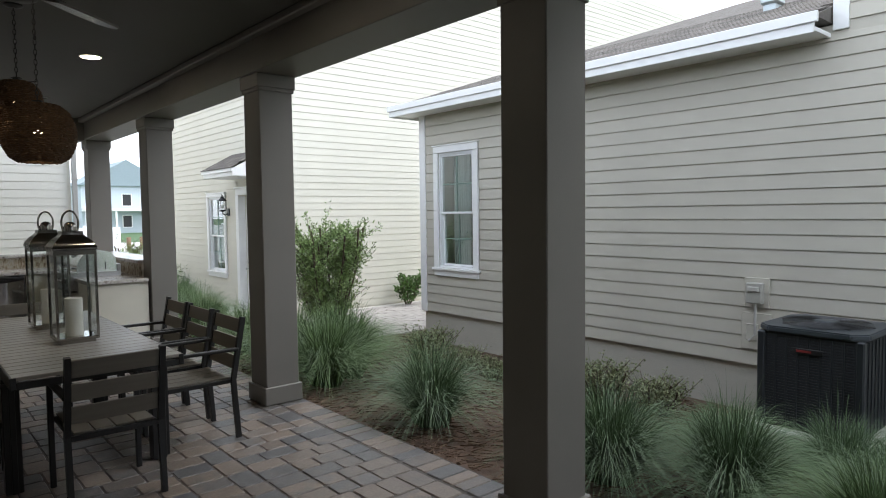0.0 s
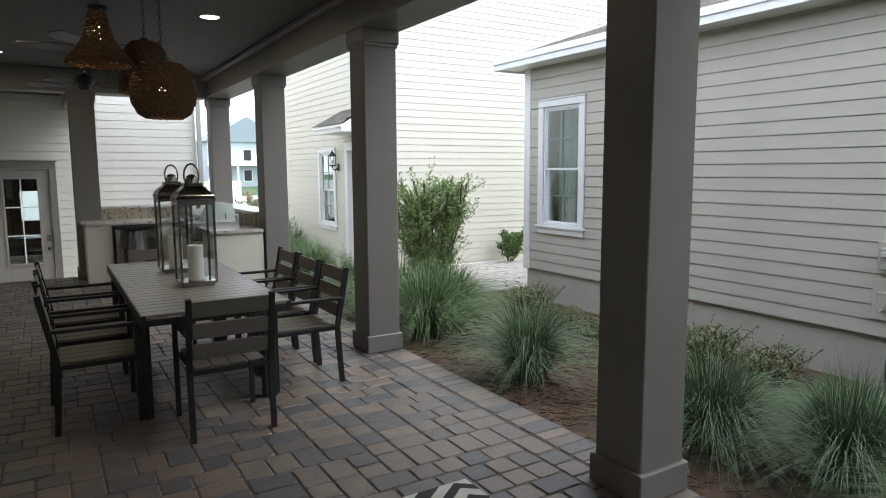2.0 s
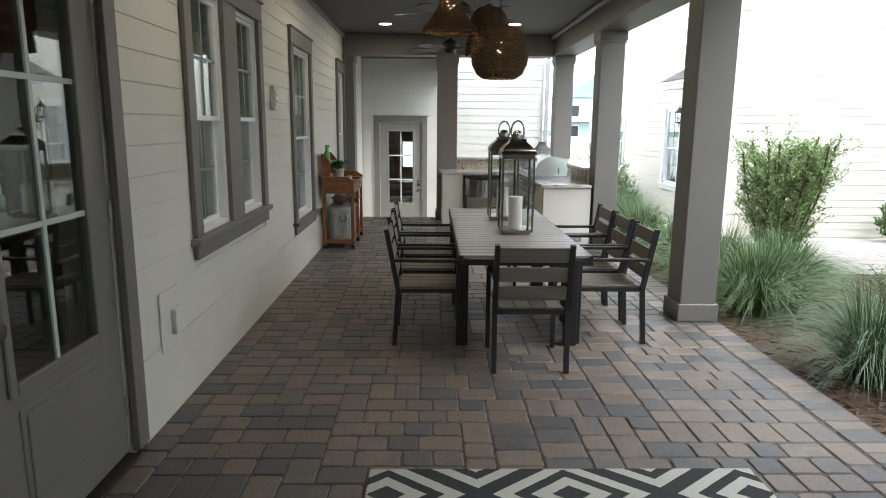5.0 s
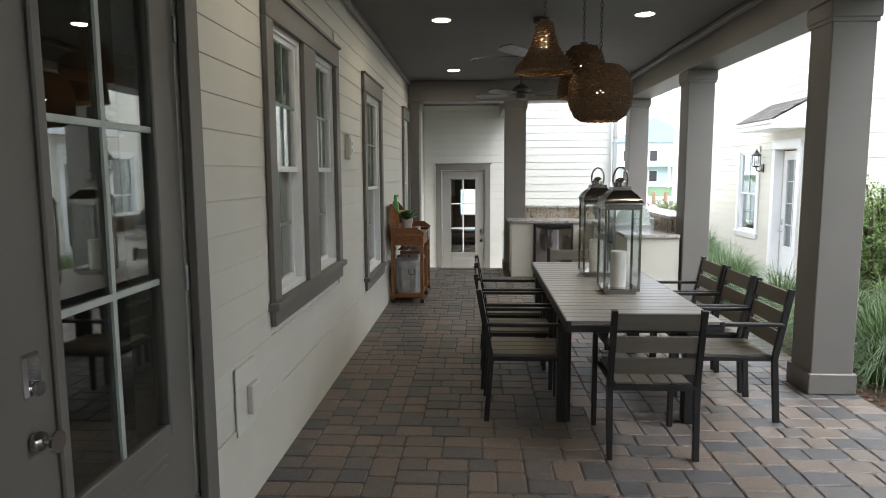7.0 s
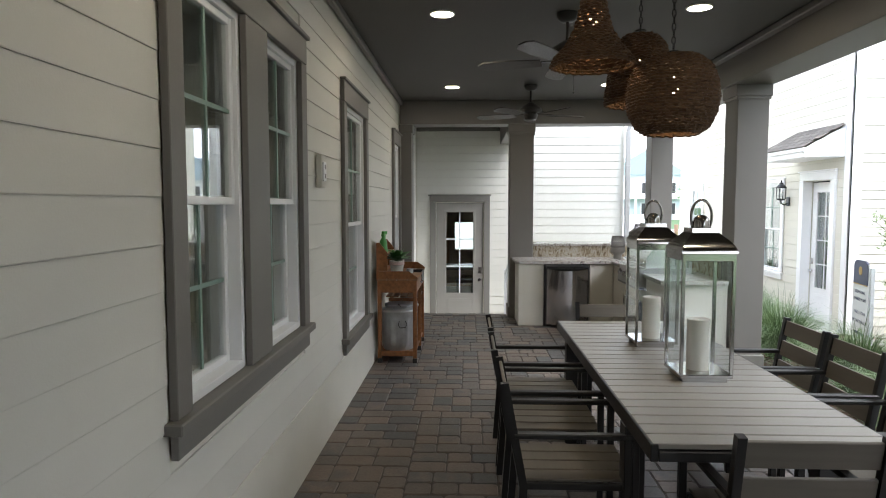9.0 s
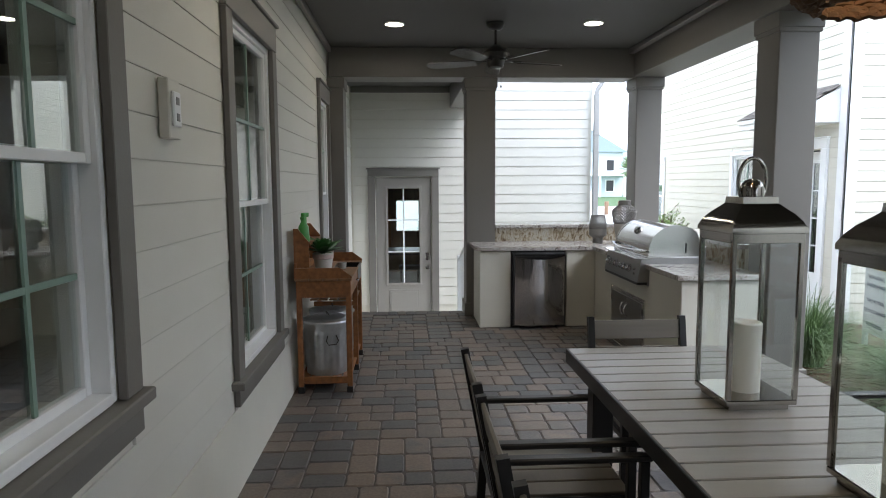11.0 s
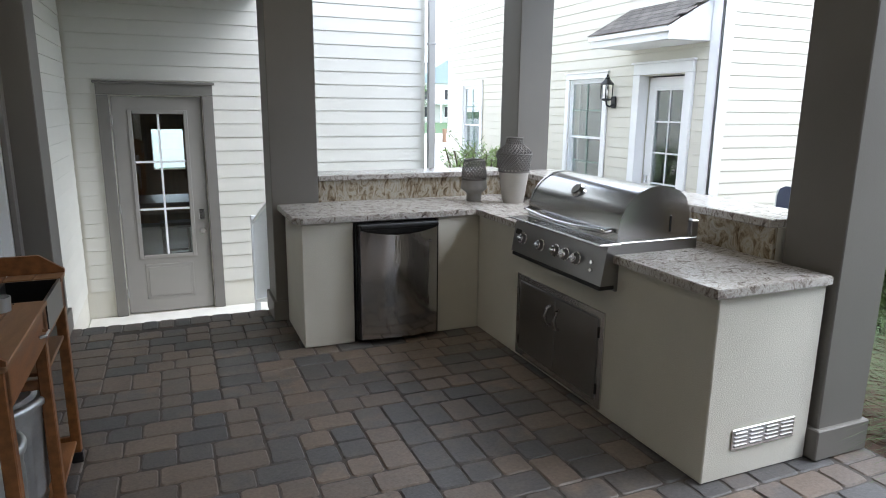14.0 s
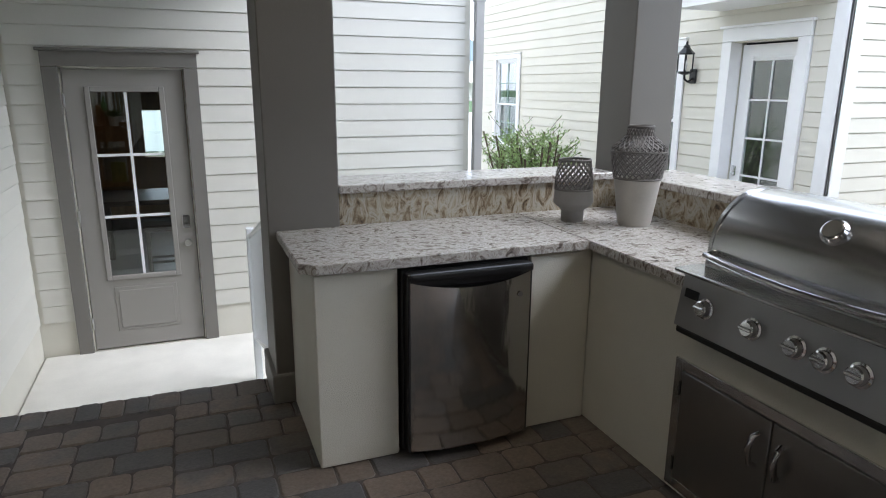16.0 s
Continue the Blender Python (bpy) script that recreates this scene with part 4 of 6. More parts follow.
for i in range(4):
    a = x0 - 0.01 + i * 0.108
    if i < 2:
        part("top_board", box(a, a + 0.104, y0 - 0.01, y1 + 0.01, 0.866, 0.885, 0.003), cedar_top, pb)
    else:
        part("top_board", box(a, a + 0.104, y0 - 0.01, 0.12, 0.866, 0.885, 0.003), cedar_top, pb)
        part("top_board", box(a, a + 0.104, 0.47, y1 + 0.01, 0.866, 0.885, 0.003), cedar_top, pb)
part("sink", joined(box(0.02, 0.205, 0.122, 0.468, 0.76, 0.77), box(0.008, 0.02, 0.122, 0.468, 0.76, 0.882), box(0.205, 0.215, 0.122, 0.468, 0.76, 0.882), box(0.02, 0.205, 0.122, 0.13, 0.77, 0.882), box(0.02, 0.205, 0.46, 0.468, 0.77, 0.882)), black_plastic, pb, "black plastic sink")
rim = [(x0 - 0.01, 0.886), (x1 + 0.01, 0.886), (x1 + 0.01, 0.90), (x1 - 0.08, 0.965), (x0 - 0.01, 0.965)]
for y in (y0 - 0.012, y1 - 0.006):
    part("side_rim", prism(rim, y, y + 0.018, "y"), cedar, pb)
part("back_board", box(x0 - 0.012, x0 + 0.006, y0 + 0.01, y1 - 0.01, 0.886, 1.0, 0.003), cedar, pb)
post = [(x0 - 0.012, 0.966), (x0 + 0.10, 0.966), (x0 + 0.10, 1.16), (x0 + 0.02, 1.26), (x0 - 0.012, 1.26)]
for y in (y0 + 0.02, y1 - 0.45):
    part("shelf_end", prism(post, y, y + 0.018, "y"), cedar, pb)
part("back_shelf", joined(box(x0 - 0.01, x0 + 0.105, y0 + 0.04, y1 - 0.45, 1.13, 1.15, 0.003), box(x0 - 0.012, x0 + 0.004, y0 + 0.04, y1 - 0.45, 1.15, 1.245, 0.003)), cedar, pb)
for i in range(5):
    a = x0 + 0.005 + i * 0.081
    part("bottom_slat", box(a, a + 0.066, y0 + 0.045, y1 - 0.045, 0.095, 0.112, 0.003), cedar, pb)
    part("mid_slat", box(a, a + 0.066, 0.095, y1 - 0.045, 0.60, 0.615, 0.003), cedar_top, pb)
for ya, za, zb in ((y0 + 0.01, 0.07, 0.125), (y1 - 0.03, 0.07, 0.125), (0.06, 0.56, 0.599), (y1 - 0.03, 0.56, 0.599)):
    part("stretcher", box(x0 + 0.04, x1 - 0.04, ya, ya + 0.02, za, zb - 0.001, 0.003), cedar, pb)
part("drawer_pull", tube([(x1 + 0.001, -0.06, 0.80), (x1 + 0.02, -0.05, 0.80), (x1 + 0.02, 0.01, 0.80), (x1 + 0.001, 0.02, 0.80)], 0.006), chrome, pb)

zinc = mat("galvanized steel", (0.52, 0.54, 0.55), 0.42, 0.85, var=0.22, scale=14, fine=150, bump=0.10)


def trash_can(m, label):
    t = thing("galvanized_can", label, "metal can", "cans under the potting bench", m)
    bm = bmesh.new()
    n = 72
    heights = [(0.135, 0.0), (0.138, 0.012), (0.136, 0.03), (0.14, 0.04), (0.142, 0.055), (0.150, 0.27), (0.155, 0.285), (0.151, 0.30), (0.155, 0.31), (0.157, 0.345)]
    rings = []
    for j, (r, h) in enumerate(heights):
        rr = []
        for i in range(n):
            a = 2 * math.pi * i / n
            q = r + (0.006 * math.cos(a * 18) if 3 < j < 6 else 0)
            rr.append(bm.verts.new((q * math.cos(a), q * math.sin(a), h)))
        rings.append(rr)
    for a, b in zip(rings, rings[1:]):
        for i in range(n):
            bm.faces.new((a[i], a[(i + 1) % n], b[(i + 1) % n], b[i]))
    bm.faces.new(rings[0][::-1])
    bm.faces.new(rings[-1])
    part("body", bm, zinc, t, smooth=50)
    lid = part("lid", moved(lathe([(0.165, 0), (0.167, 0.012), (0.162, 0.022), (0.15, 0.026), (0.14, 0.022), (0.125, 0.032), (0.112, 0.028), (0.095, 0.038), (0.08, 0.034), (0.06, 0.043), (0.02, 0.045)], 48), z=0.342), zinc, t, smooth=50)
    part("lid_handle", tube([(-0.035, 0.012, 0.385), (-0.025, 0.005, 0.402), (0.025, 0.005, 0.402), (0.035, 0.012, 0.385)], 0.004, 6), dark_metal, lid)
    part("side_handle", tube([(0.15, -0.028, 0.275), (0.163, -0.04, 0.24), (0.163, -0.025, 0.215), (0.163, 0.025, 0.215), (0.163, 0.04, 0.24), (0.15, 0.028, 0.275)], 0.0035, 6), dark_metal, t)
    return t


trash_can(pose(-0.228, 9.08, 0.112, 0, 0, -70) @ Matrix.Scale(1.17, 4), "round galvanized steel can with a ribbed lid")
trash_can(pose(-0.228, 9.475, 0.112, 0, 0, -95) @ Matrix.Scale(1.17, 4), "round galvanized steel can with a ribbed lid")
leaf_green = mat("waxy green leaf", (0.05, 0.19, 0.035), 0.35, var=0.4, scale=8, bump=0.05, warm=(0.07, 0.20, 0.05))
pot_clay = mat("pale pot", (0.50, 0.48, 0.43), 0.7, var=0.12, scale=10)


def leaf_blade(length, width, m):
    bm = bmesh.new()
    n = 6
    rows = []
    for i in range(n + 1):
        u = i / n
        w = width * math.sin(math.pi * min(0.98, 0.12 + 0.86 * u)) ** 0.8
        z = length * (0.25 * u - 0.18 * u * u)
        rows.append([bm.verts.new((-w / 2, length * u, z + 0.12 * w)), bm.verts.new((0, length * u, z)), bm.verts.new((w / 2, length * u, z + 0.12 * w))])
    for a, b in zip(rows, rows[1:]):
        for k in (0, 1):
            bm.faces.new((a[k], a[k + 1], b[k + 1], b[k]))
    bm.transform(m)
    return bm


def pot(m, h, r, label, plant):
    t = thing("plant_pot", label, "plant pot", "pots on the potting bench", m)
    part("pot", lathe([(r * 0.75, 0), (r, h * 0.72), (r * 1.06, h * 0.74), (r * 1.08, h), (r * 0.95, h), (r * 0.9, h * 0.85), (0.01, h * 0.84)], 28), pot_clay, t, smooth=40)
    part("band", moved(lathe([(r * 1.065, 0), (r * 1.09, h * 0.02), (r * 1.1, h * 0.2)], 28), z=h * 0.74), mat("pink pot band", (0.52, 0.40, 0.36), 0.8, var=0.25, scale=30), t)
    if plant:
        rnd = random.Random(5)
        for tier, (cnt, ln, up) in enumerate(((11, 0.20, 14), (10, 0.19, 32), (8, 0.15, 52), (5, 0.09, 72))):
            for i in range(cnt):
                a = 360 * (i + 0.5 * tier) / cnt + rnd.uniform(-8, 8)
                part("leaf", leaf_blade(ln * rnd.uniform(0.85, 1.1), 0.068, pose(0, 0, h * 0.95, up + rnd.uniform(-6, 6), 0, a)), leaf_green, t, smooth=60)
    return t


pot(pose(-0.240, 9.07, 0.886), 0.17, 0.074, "pale clay pot with a fleshy green rosette plant", True)
pot(pose(-0.240, 9.24, 0.886), 0.18, 0.058, "slim pale clay pot with a pink band", False)
spray = thing("spray_bottle", "green plastic trigger spray bottle on the bench shelf", "spray bottle", m=pose(-0.370, 8.97, 1.151, 0, 0, 70) @ Matrix.Scale(1.3, 4))
green_plastic = mat("green plastic", (0.06, 0.30, 0.05), 0.3, var=0.1, bump=0.02)
part("bottle", lathe([(0.034, 0), (0.036, 0.01), (0.03, 0.09), (0.014, 0.12), (0.014, 0.135)], 20), green_plastic, spray, smooth=40)
part("trigger_head", joined(box(-0.012, 0.05, -0.012, 0.012, 0.145, 0.172, 0.005), box(-0.016, 0.016, -0.014, 0.014, 0.13, 0.15, 0.004), box(0.022, 0.03, -0.006, 0.006, 0.105, 0.147, 0.002)), green_plastic, spray)
tool = thing("watering_nozzle", "small grey metal tin on the bench top", "tin", m=pose(-0.130, 9.42, 0.886))
part("tin", lathe([(0.035, 0), (0.038, 0.05), (0.034, 0.05), (0.032, 0.01), (0.005, 0.008)], 20), zinc, tool, smooth=40)
bag = thing("soil_bag", "yellow and green bag standing under the bench", "bag", m=pose(-0.190, 9.75, 0.112))
part("bag", box(-0.10, 0.10, -0.05, 0.05, 0.0, 0.30, 0.025, 3), mat("green bag print", (0.10, 0.22, 0.05), 0.5, var=0.5, scale=9, warm=(0.6, 0.5, 0.08)), bag)

# ---- dining table and chairs ----
alu = mat("black powder coat", (0.018, 0.018, 0.019), 0.4, 0.2, var=0.15, scale=10, fine=200, bump=0.06)
slat_grey = mat("grey-brown composite slat", (0.27, 0.255, 0.23), 0.36, var=0.1, scale=3, fine=90, bump=0.06, stretch=(1, 14, 14), spread=0.06)
slat_dark = mat("brown composite slat", (0.155, 0.138, 0.114), 0.5, var=0.12, scale=3, fine=90, bump=0.06, stretch=(1, 14, 14), spread=0.08)
TZ = 0.777
tb = thing("dining_table", "long black metal dining table with grey composite slats", "table", m=pose(1.66, 5.833, 0))
L, W = 1.268, 0.459
part("frame", joined(box(-W, -W + 0.03, -L, L, TZ - 0.07, TZ - 0.002, 0.003), box(W - 0.03, W, -L, L, TZ - 0.07, TZ - 0.002, 0.003), box(-W + 0.03, W - 0.03, -L, -L + 0.03, TZ - 0.07, TZ - 0.03, 0.003), box(-W + 0.03, W - 0.03, L - 0.03, L, TZ - 0.07, TZ - 0.03, 0.003), box(-W + 0.03, W - 0.03, -0.02, 0.02, TZ - 0.07, TZ - 0.03)), alu, tb)
n = 23
sl = mesh_of("slat", box(-W + 0.008, W - 0.008, 0, 2 * L / n - 0.009, TZ - 0.022, TZ, 0.003), slat_grey)
for i in range(n):
    piece("slat", sl, tb, 0, -L + 0.004 + 2 * L * i / n, 0)
for x in (-W + 0.045, W - 0.045):
    for y in (-0.83, 0.83):
        part("leg", box(x - 0.045, x + 0.045, y - 0.045, y + 0.045, 0, TZ - 0.07, 0.004), alu, tb)

chair = thing("dining_chair", "black metal armchair with grey-brown composite slats at the table", "chair", "chairs round the table", pose(1.682, 4.67, 0))
s = 0.016
for x in (-0.245, 0.245):
    part("front_leg", box(x - s, x + s, 0.25 - s, 0.25 + s, 0, 0.645, 0.003), alu, chair)
    bm = prism([(-0.28, 0.0), (-0.245, 0.0), (-0.215, 0.43), (-0.30, 0.89), (-0.335, 0.885), (-0.25, 0.43)], x - s, x + s, "x")
    part("back_post", bm, alu, chair)
    part("arm", joined(box(x - 0.022, x + 0.022, -0.275, 0.275, 0.645, 0.668, 0.005)), alu, chair)
part("seat_frame", joined(box(-0.229, 0.229, 0.225, 0.255, 0.405, 0.435, 0.003), box(-0.229, 0.229, -0.25, -0.22, 0.405, 0.435, 0.003), box(-0.229, -0.205, -0.22, 0.225, 0.405, 0.435, 0.003), box(0.205, 0.229, -0.22, 0.225, 0.405, 0.435, 0.003)), alu, chair)
for i in range(4):
    a = -0.212 + i * 0.108
    part("seat_slat", box(a, a + 0.098, -0.225, 0.262, 0.436, 0.450, 0.003), slat_dark, chair)
lean = math.atan2(0.085, 0.46)
for z in (0.555, 0.685, 0.82):
    bm = box(-0.228, 0.228, -0.008, 0.008, -0.05, 0.05, 0.003)
    part("back_slat", moved(bm, m=pose(0, -0.232 - (z - 0.43) * 0.185, z, math.degrees(lean), 0, 0)), slat_dark, chair)
for m in (pose(1.63, 7.00, 0, 0, 0, 180), pose(1.0, 5.21, 0, 0, 0, -90), pose(0.98, 5.85, 0, 0, 0, -90), pose(0.98, 6.47, 0, 0, 0, -90), pose(2.386, 5.265, 0, 0, 0, 90), pose(2.386, 5.85, 0, 0, 0, 90), pose(2.386, 6.42, 0, 0, 0, 90)):
    copy_thing(chair, m)

# lanterns with candles
clear = glass("lantern glass", (0.97, 0.985, 0.985), base=0.025, slant=0.35)
nickel = mat("polished nickel", (0.38, 0.36, 0.335), 0.14, 1.0, var=0.06, bump=0.02)
wax = mat("ivory wax", (0.78, 0.76, 0.70), 0.5, var=0.03)
lt = thing("candle_lantern", "tall square nickel and glass lantern on the table", "lantern", "lanterns on the table", pose(1.70, 5.52, TZ))
q = 0.130
part("base", joined(box(-q + 0.02, q - 0.02, -q + 0.02, q - 0.02, 0.0, 0.022), box(-q, q, -q, q, 0.0225, 0.042, 0.003)), nickel, lt)
for x in (-q + 0.008, q - 0.008):
    for y in (-q + 0.008, q - 0.008):
        part("post", box(x - 0.008, x + 0.008, y - 0.008, y + 0.008, 0.0425, 0.62, 0.001), nickel, lt)
part("top_frame", joined(box(-q, q, -q, -q + 0.018, 0.605, 0.64, 0.002), box(-q, q, q - 0.018, q, 0.605, 0.64, 0.002), box(-q, -q + 0.018, -q + 0.018, q - 0.018, 0.605, 0.64, 0.002), box(q - 0.018, q, -q + 0.018, q - 0.018, 0.605, 0.64, 0.002)), nickel, lt)
for a in range(4):
    p = part("pane", moved(box(-q + 0.016, q - 0.016, -q + 0.005, -q + 0.008, 0.043, 0.607), m=pose(0, 0, 0, 0, 0, 90 * a)), clear, lt)
    p.visible_shadow = False
bm = bmesh.new()
rows = []
for w, z in ((q + 0.006, 0.64), (q + 0.006, 0.655), (q - 0.006, 0.68), (0.105, 0.705), (0.078, 0.73), (0.066, 0.742), (0.064, 0.765), (0.03, 0.769)):
    rows.append([bm.verts.new((sx * w, sy * w, z)) for sx, sy in ((-1, -1), (1, -1), (1, 1), (-1, 1))])
for a, b in zip(rows, rows[1:]):
    for i in range(4):
        bm.faces.new((a[i], a[(i + 1) % 4], b[(i + 1) % 4], b[i]))
bm.faces.new(rows[0][::-1])
bm.faces.new(rows[-1])
roof = part("roof", bm, nickel, lt, "curved nickel lantern roof", smooth=30)
part("cap", moved(lathe([(0.04, 0), (0.042, 0.03), (0.035, 0.05), (0.02, 0.062), (0.004, 0.066)], 20), z=0.765), nickel, roof, smooth=40)
part("handle", tube([(0.052 * math.cos(radians(a)), 0, 0.790 + 0.085 * math.sin(radians(a)) + 0.03) for a in range(-40, 221, 13)], 0.007, 8), nickel, roof, smooth=60)
part("candle", moved(lathe([(0.056, 0), (0.056, 0.255), (0.05, 0.26), (0.035, 0.252), (0.004, 0.248)], 32), 0.0, 0.0, 0.0425), wax, lt, "ivory pillar candle", smooth=40)
copy_thing(lt, pose(1.68, 6.30, TZ))

# ---- ceiling: lamps and fans ----
wicker = mat("woven brown rope", (0.10, 0.055, 0.028), 0.8, var=0.45, scale=40, fine=150, bump=0.3)


def woven(profile, course=0.0145, r=0.0088, n=72):
    """Rope courses woven in and out round a surface of revolution."""
    zs, rs = [h for _, h in profile], [q for q, _ in profile]
    path = 0.0
    pts = [Vector((q, h)) for q, h in profile]
    lens = [0.0]
    for a, b in zip(pts, pts[1:]):
        lens.append(lens[-1] + (b - a).length)
    rnd = random.Random(3)
    bms = []
    k = int(lens[-1] / course)
    for j in range(k + 1):
        s = lens[-1] * j / k
        q, h = float(np.interp(s, lens, rs)), float(np.interp(s, lens, zs))
        waves = max(6, int(2 * math.pi * q / 0.045))
        line = []
        for i in range(n):
            a = 2 * math.pi * i / n
            w = math.sin(a * waves / 1 + (math.pi if j % 2 else 0))
            line.append(((q + 0.007 * w) * math.cos(a), (q + 0.007 * w) * math.sin(a), h + rnd.uniform(-0.002, 0.002) + 0.003 * math.cos(a * waves)))
        bms.append(tube(line, r, 5, True))
    for i in range(14):
        a = 2 * math.pi * i / 14
        bms.append(tube([(q * 0.99 * math.cos(a), q * 0.99 * math.sin(a), h) for q, h in profile], 0.004, 4))
    return joined(*bms)


def chain(z0, z1):
    bms = []
    z, k = z0, 0
    while z < z1 - 0.02:
        pts = []
        for i in range(10):
            a = 2 * math.pi * i / 10
            u, w = 0.009 * math.cos(a), 0.021 * math.sin(a)
            pts.append((u, 0, z + 0.02 + w) if k % 2 else (0, u, z + 0.02 + w))
        bms.append(tube(pts, 0.0028, 5, True))
        z, k = z + 0.033, k + 1
    return joined(*bms)


def pendant(x, y, z, profile, top, label):
    t = thing("pendant_lamp", label, "pendant lamp", "woven pendant lamps", pose(x, y, z))
    sh = part("shade", woven(profile), wicker, t, smooth=60)
    sh["kind"] = "stuff"
    part("chain", chain(top, 3.13 - z), dark_metal, t)
    part("canopy", moved(lathe([(0.06, 0.0), (0.062, 0.01), (0.02, 0.025)][::-1], 20), m=pose(0, 0, 3.143 - z, 180, 0, 0)), dark_metal, t)
    part("finial", joined(ring(0.03, top - 0.005, 0.004, 16), moved(lathe([(0.03, 0), (0.03, 0.01), (0.01, 0.03)], 14), z=top - 0.035)), dark_metal, t)
    part("bulb", moved(lathe([(0.012, 0.10), (0.018, 0.06), (0.032, 0.02), (0.028, -0.01), (0.006, -0.022)][::-1], 14), z=(profile[0][1] + profile[-1][1]) / 2), bulb_glow, t, "lit warm bulb", smooth=60)
    return t


pendant(1.54, 5.52, 2.014, [(0.125, 0.0), (0.17, 0.03), (0.205, 0.10), (0.215, 0.175), (0.207, 0.25), (0.178, 0.325), (0.125, 0.368), (0.04, 0.38)], 0.405, "round woven rope pendant lamp, lit, on a chain")
pendant(1.15, 5.56, 2.36, [(0.205, 0.0), (0.197, 0.025), (0.138, 0.09), (0.088, 0.175), (0.062, 0.27), (0.052, 0.335), (0.026, 0.348)], 0.372, "bell-shaped woven rope pendant lamp, lit, on a chain")
pendant(1.487, 5.95, 2.225, [(0.185, 0.0), (0.182, 0.06), (0.16, 0.20), (0.135, 0.32), (0.09, 0.37), (0.03, 0.38)], 0.41, "tapered woven rope pendant lamp, lit, on a chain")

blade_mat = mat("dark brown blade", (0.05, 0.045, 0.043), 0.32, var=0.2, scale=4, stretch=(1, 10, 1))


def ceiling_fan(m, drop, first_blade):
    """drop: ceiling to blades; first_blade: degrees."""
    fan = thing("ceiling_fan", "dark bronze ceiling fan with five dark brown blades", "ceiling fan", "porch ceiling fans", m)
    part("canopy", lathe([(0.045, -0.07), (0.072, -0.05), (0.085, -0.02), (0.085, 0.0)], 24), dark_metal, fan, smooth=40)
    part("downrod", lathe([(0.013, -drop + 0.14), (0.013, -0.06)], 12), dark_metal, fan)
    part("motor", moved(lathe([(0.05, -0.065), (0.075, -0.055), (0.085, -0.025), (0.09, 0.015), (0.135, 0.035), (0.14, 0.075), (0.11, 0.105), (0.06, 0.135), (0.025, 0.16)], 28), z=-drop), dark_metal, fan, smooth=40)
    for i in range(5):
        turn = pose(0, 0, -drop, 0, 0, 72 * i + first_blade - 90)
        bl = part("blade", moved(moved(prism([(-0.055, 0.20), (0.055, 0.20), (0.078, 0.45), (0.072, 0.66), (0.03, 0.71), (-0.03, 0.71), (-0.072, 0.66), (-0.078, 0.45)], -0.005, 0.005, "z"), m=pose(0, 0, 0, 0, 13, 0)), m=turn), blade_mat, fan)
        part("blade_iron", moved(joined(box(-0.018, 0.018, 0.08, 0.24, 0.004, 0.012, 0.002), box(-0.04, 0.04, 0.20, 0.27, 0.006, 0.012, 0.002)), m=turn), dark_metal, bl)
    part("pull_chain", moved(joined(tube([(0.05, -0.03, -0.055), (0.05, -0.03, -0.235)], 0.002, 5), moved(lathe([(0.004, 0), (0.009, 0.01), (0.004, 0.025)], 10), 0.05, -0.03, -0.255)), z=-drop), dark_metal, fan)


ceiling_fan(pose(1.30, 10.45, 3.143), 0.37, 14)
ceiling_fan(pose(1.29, 7.38, 3.143), 0.37, 20)
ceiling_fan(pose(1.29, 4.27, 3.143), 0.37, 41)

lamp_glow = glow("downlight glow", (1.0, 0.87, 0.68), 22.0)
dl = thing("downlight", "round recessed downlight, lit, in the porch ceiling", "downlight", "porch downlights", pose(0.315, 10.52, 3.145))
part("trim_ring", joined(ring(0.092, -0.004, 0.009, 28)), mat("white ring", (0.7, 0.69, 0.66), 0.4), dl, smooth=60)
part("lens", moved(lathe([(0.084, 0), (0.084, 0.003)], 28), z=-0.006), lamp_glow, dl, "glowing lens")
for x, y in ((2.262, 10.42), (0.315, 7.36), (2.262, 7.265), (0.315, 4.20), (2.262, 4.11)):
    copy_thing(dl, pose(x, y, 3.145))

# rug with a woven lattice of nested diamonds
rug_mat = mat("black and cream rug weave", (0.5, 0.5, 0.5), 0.95, var=0.1, scale=30, fine=300, bump=0.6)
rn, rl = rug_mat.node_tree.nodes, rug_mat.node_tree.links


def math_node(op, a, b):
    k = rn.new("ShaderNodeMath")
    k.operation = op
    for i, v in enumerate((a, b)):
        if isinstance(v, (int, float)):
            k.inputs[i].default_value = v
        else:
            rl.new(v, k.inputs[i])
    return k.outputs[0]


tc = rn.new("ShaderNodeTexCoord")
sep = rn.new("ShaderNodeSeparateXYZ")
rl.new(tc.outputs["Object"], sep.inputs[0])
u, w = math_node("DIVIDE", sep.outputs[0], 0.84), math_node("DIVIDE", sep.outputs[1], 0.66)
d = math_node("MAXIMUM", math_node("PINGPONG", math_node("ADD", u, w), 0.5), math_node("PINGPONG", math_node("SUBTRACT", u, w), 0.5))
wob = rn.new("ShaderNodeTexNoise")
wob.inputs["Scale"].default_value = 140
d = math_node("ADD", d, math_node("MULTIPLY", math_node("SUBTRACT", wob.outputs[0], 0.5), 0.02))
band = rn.new("ShaderNodeValToRGB")
band.color_ramp.interpolation = "CONSTANT"
el = band.color_ramp.elements
for p in (0.3, 0.4, 0.45):
    el.new(p)
for e, (p, c) in zip(el, ((0.0, 0), (0.105, 1), (0.215, 0), (0.315, 1), (0.425, 0))):
    e.position, e.color = p, ((0.55, 0.54, 0.49, 1) if c else (0.035, 0.036, 0.038, 1))
rl.new(d, band.inputs[0])
grain = rn.new("ShaderNodeMix")
grain.data_type, grain.blend_type = "RGBA", "MULTIPLY"
grain.inputs[0].default_value = 0.35
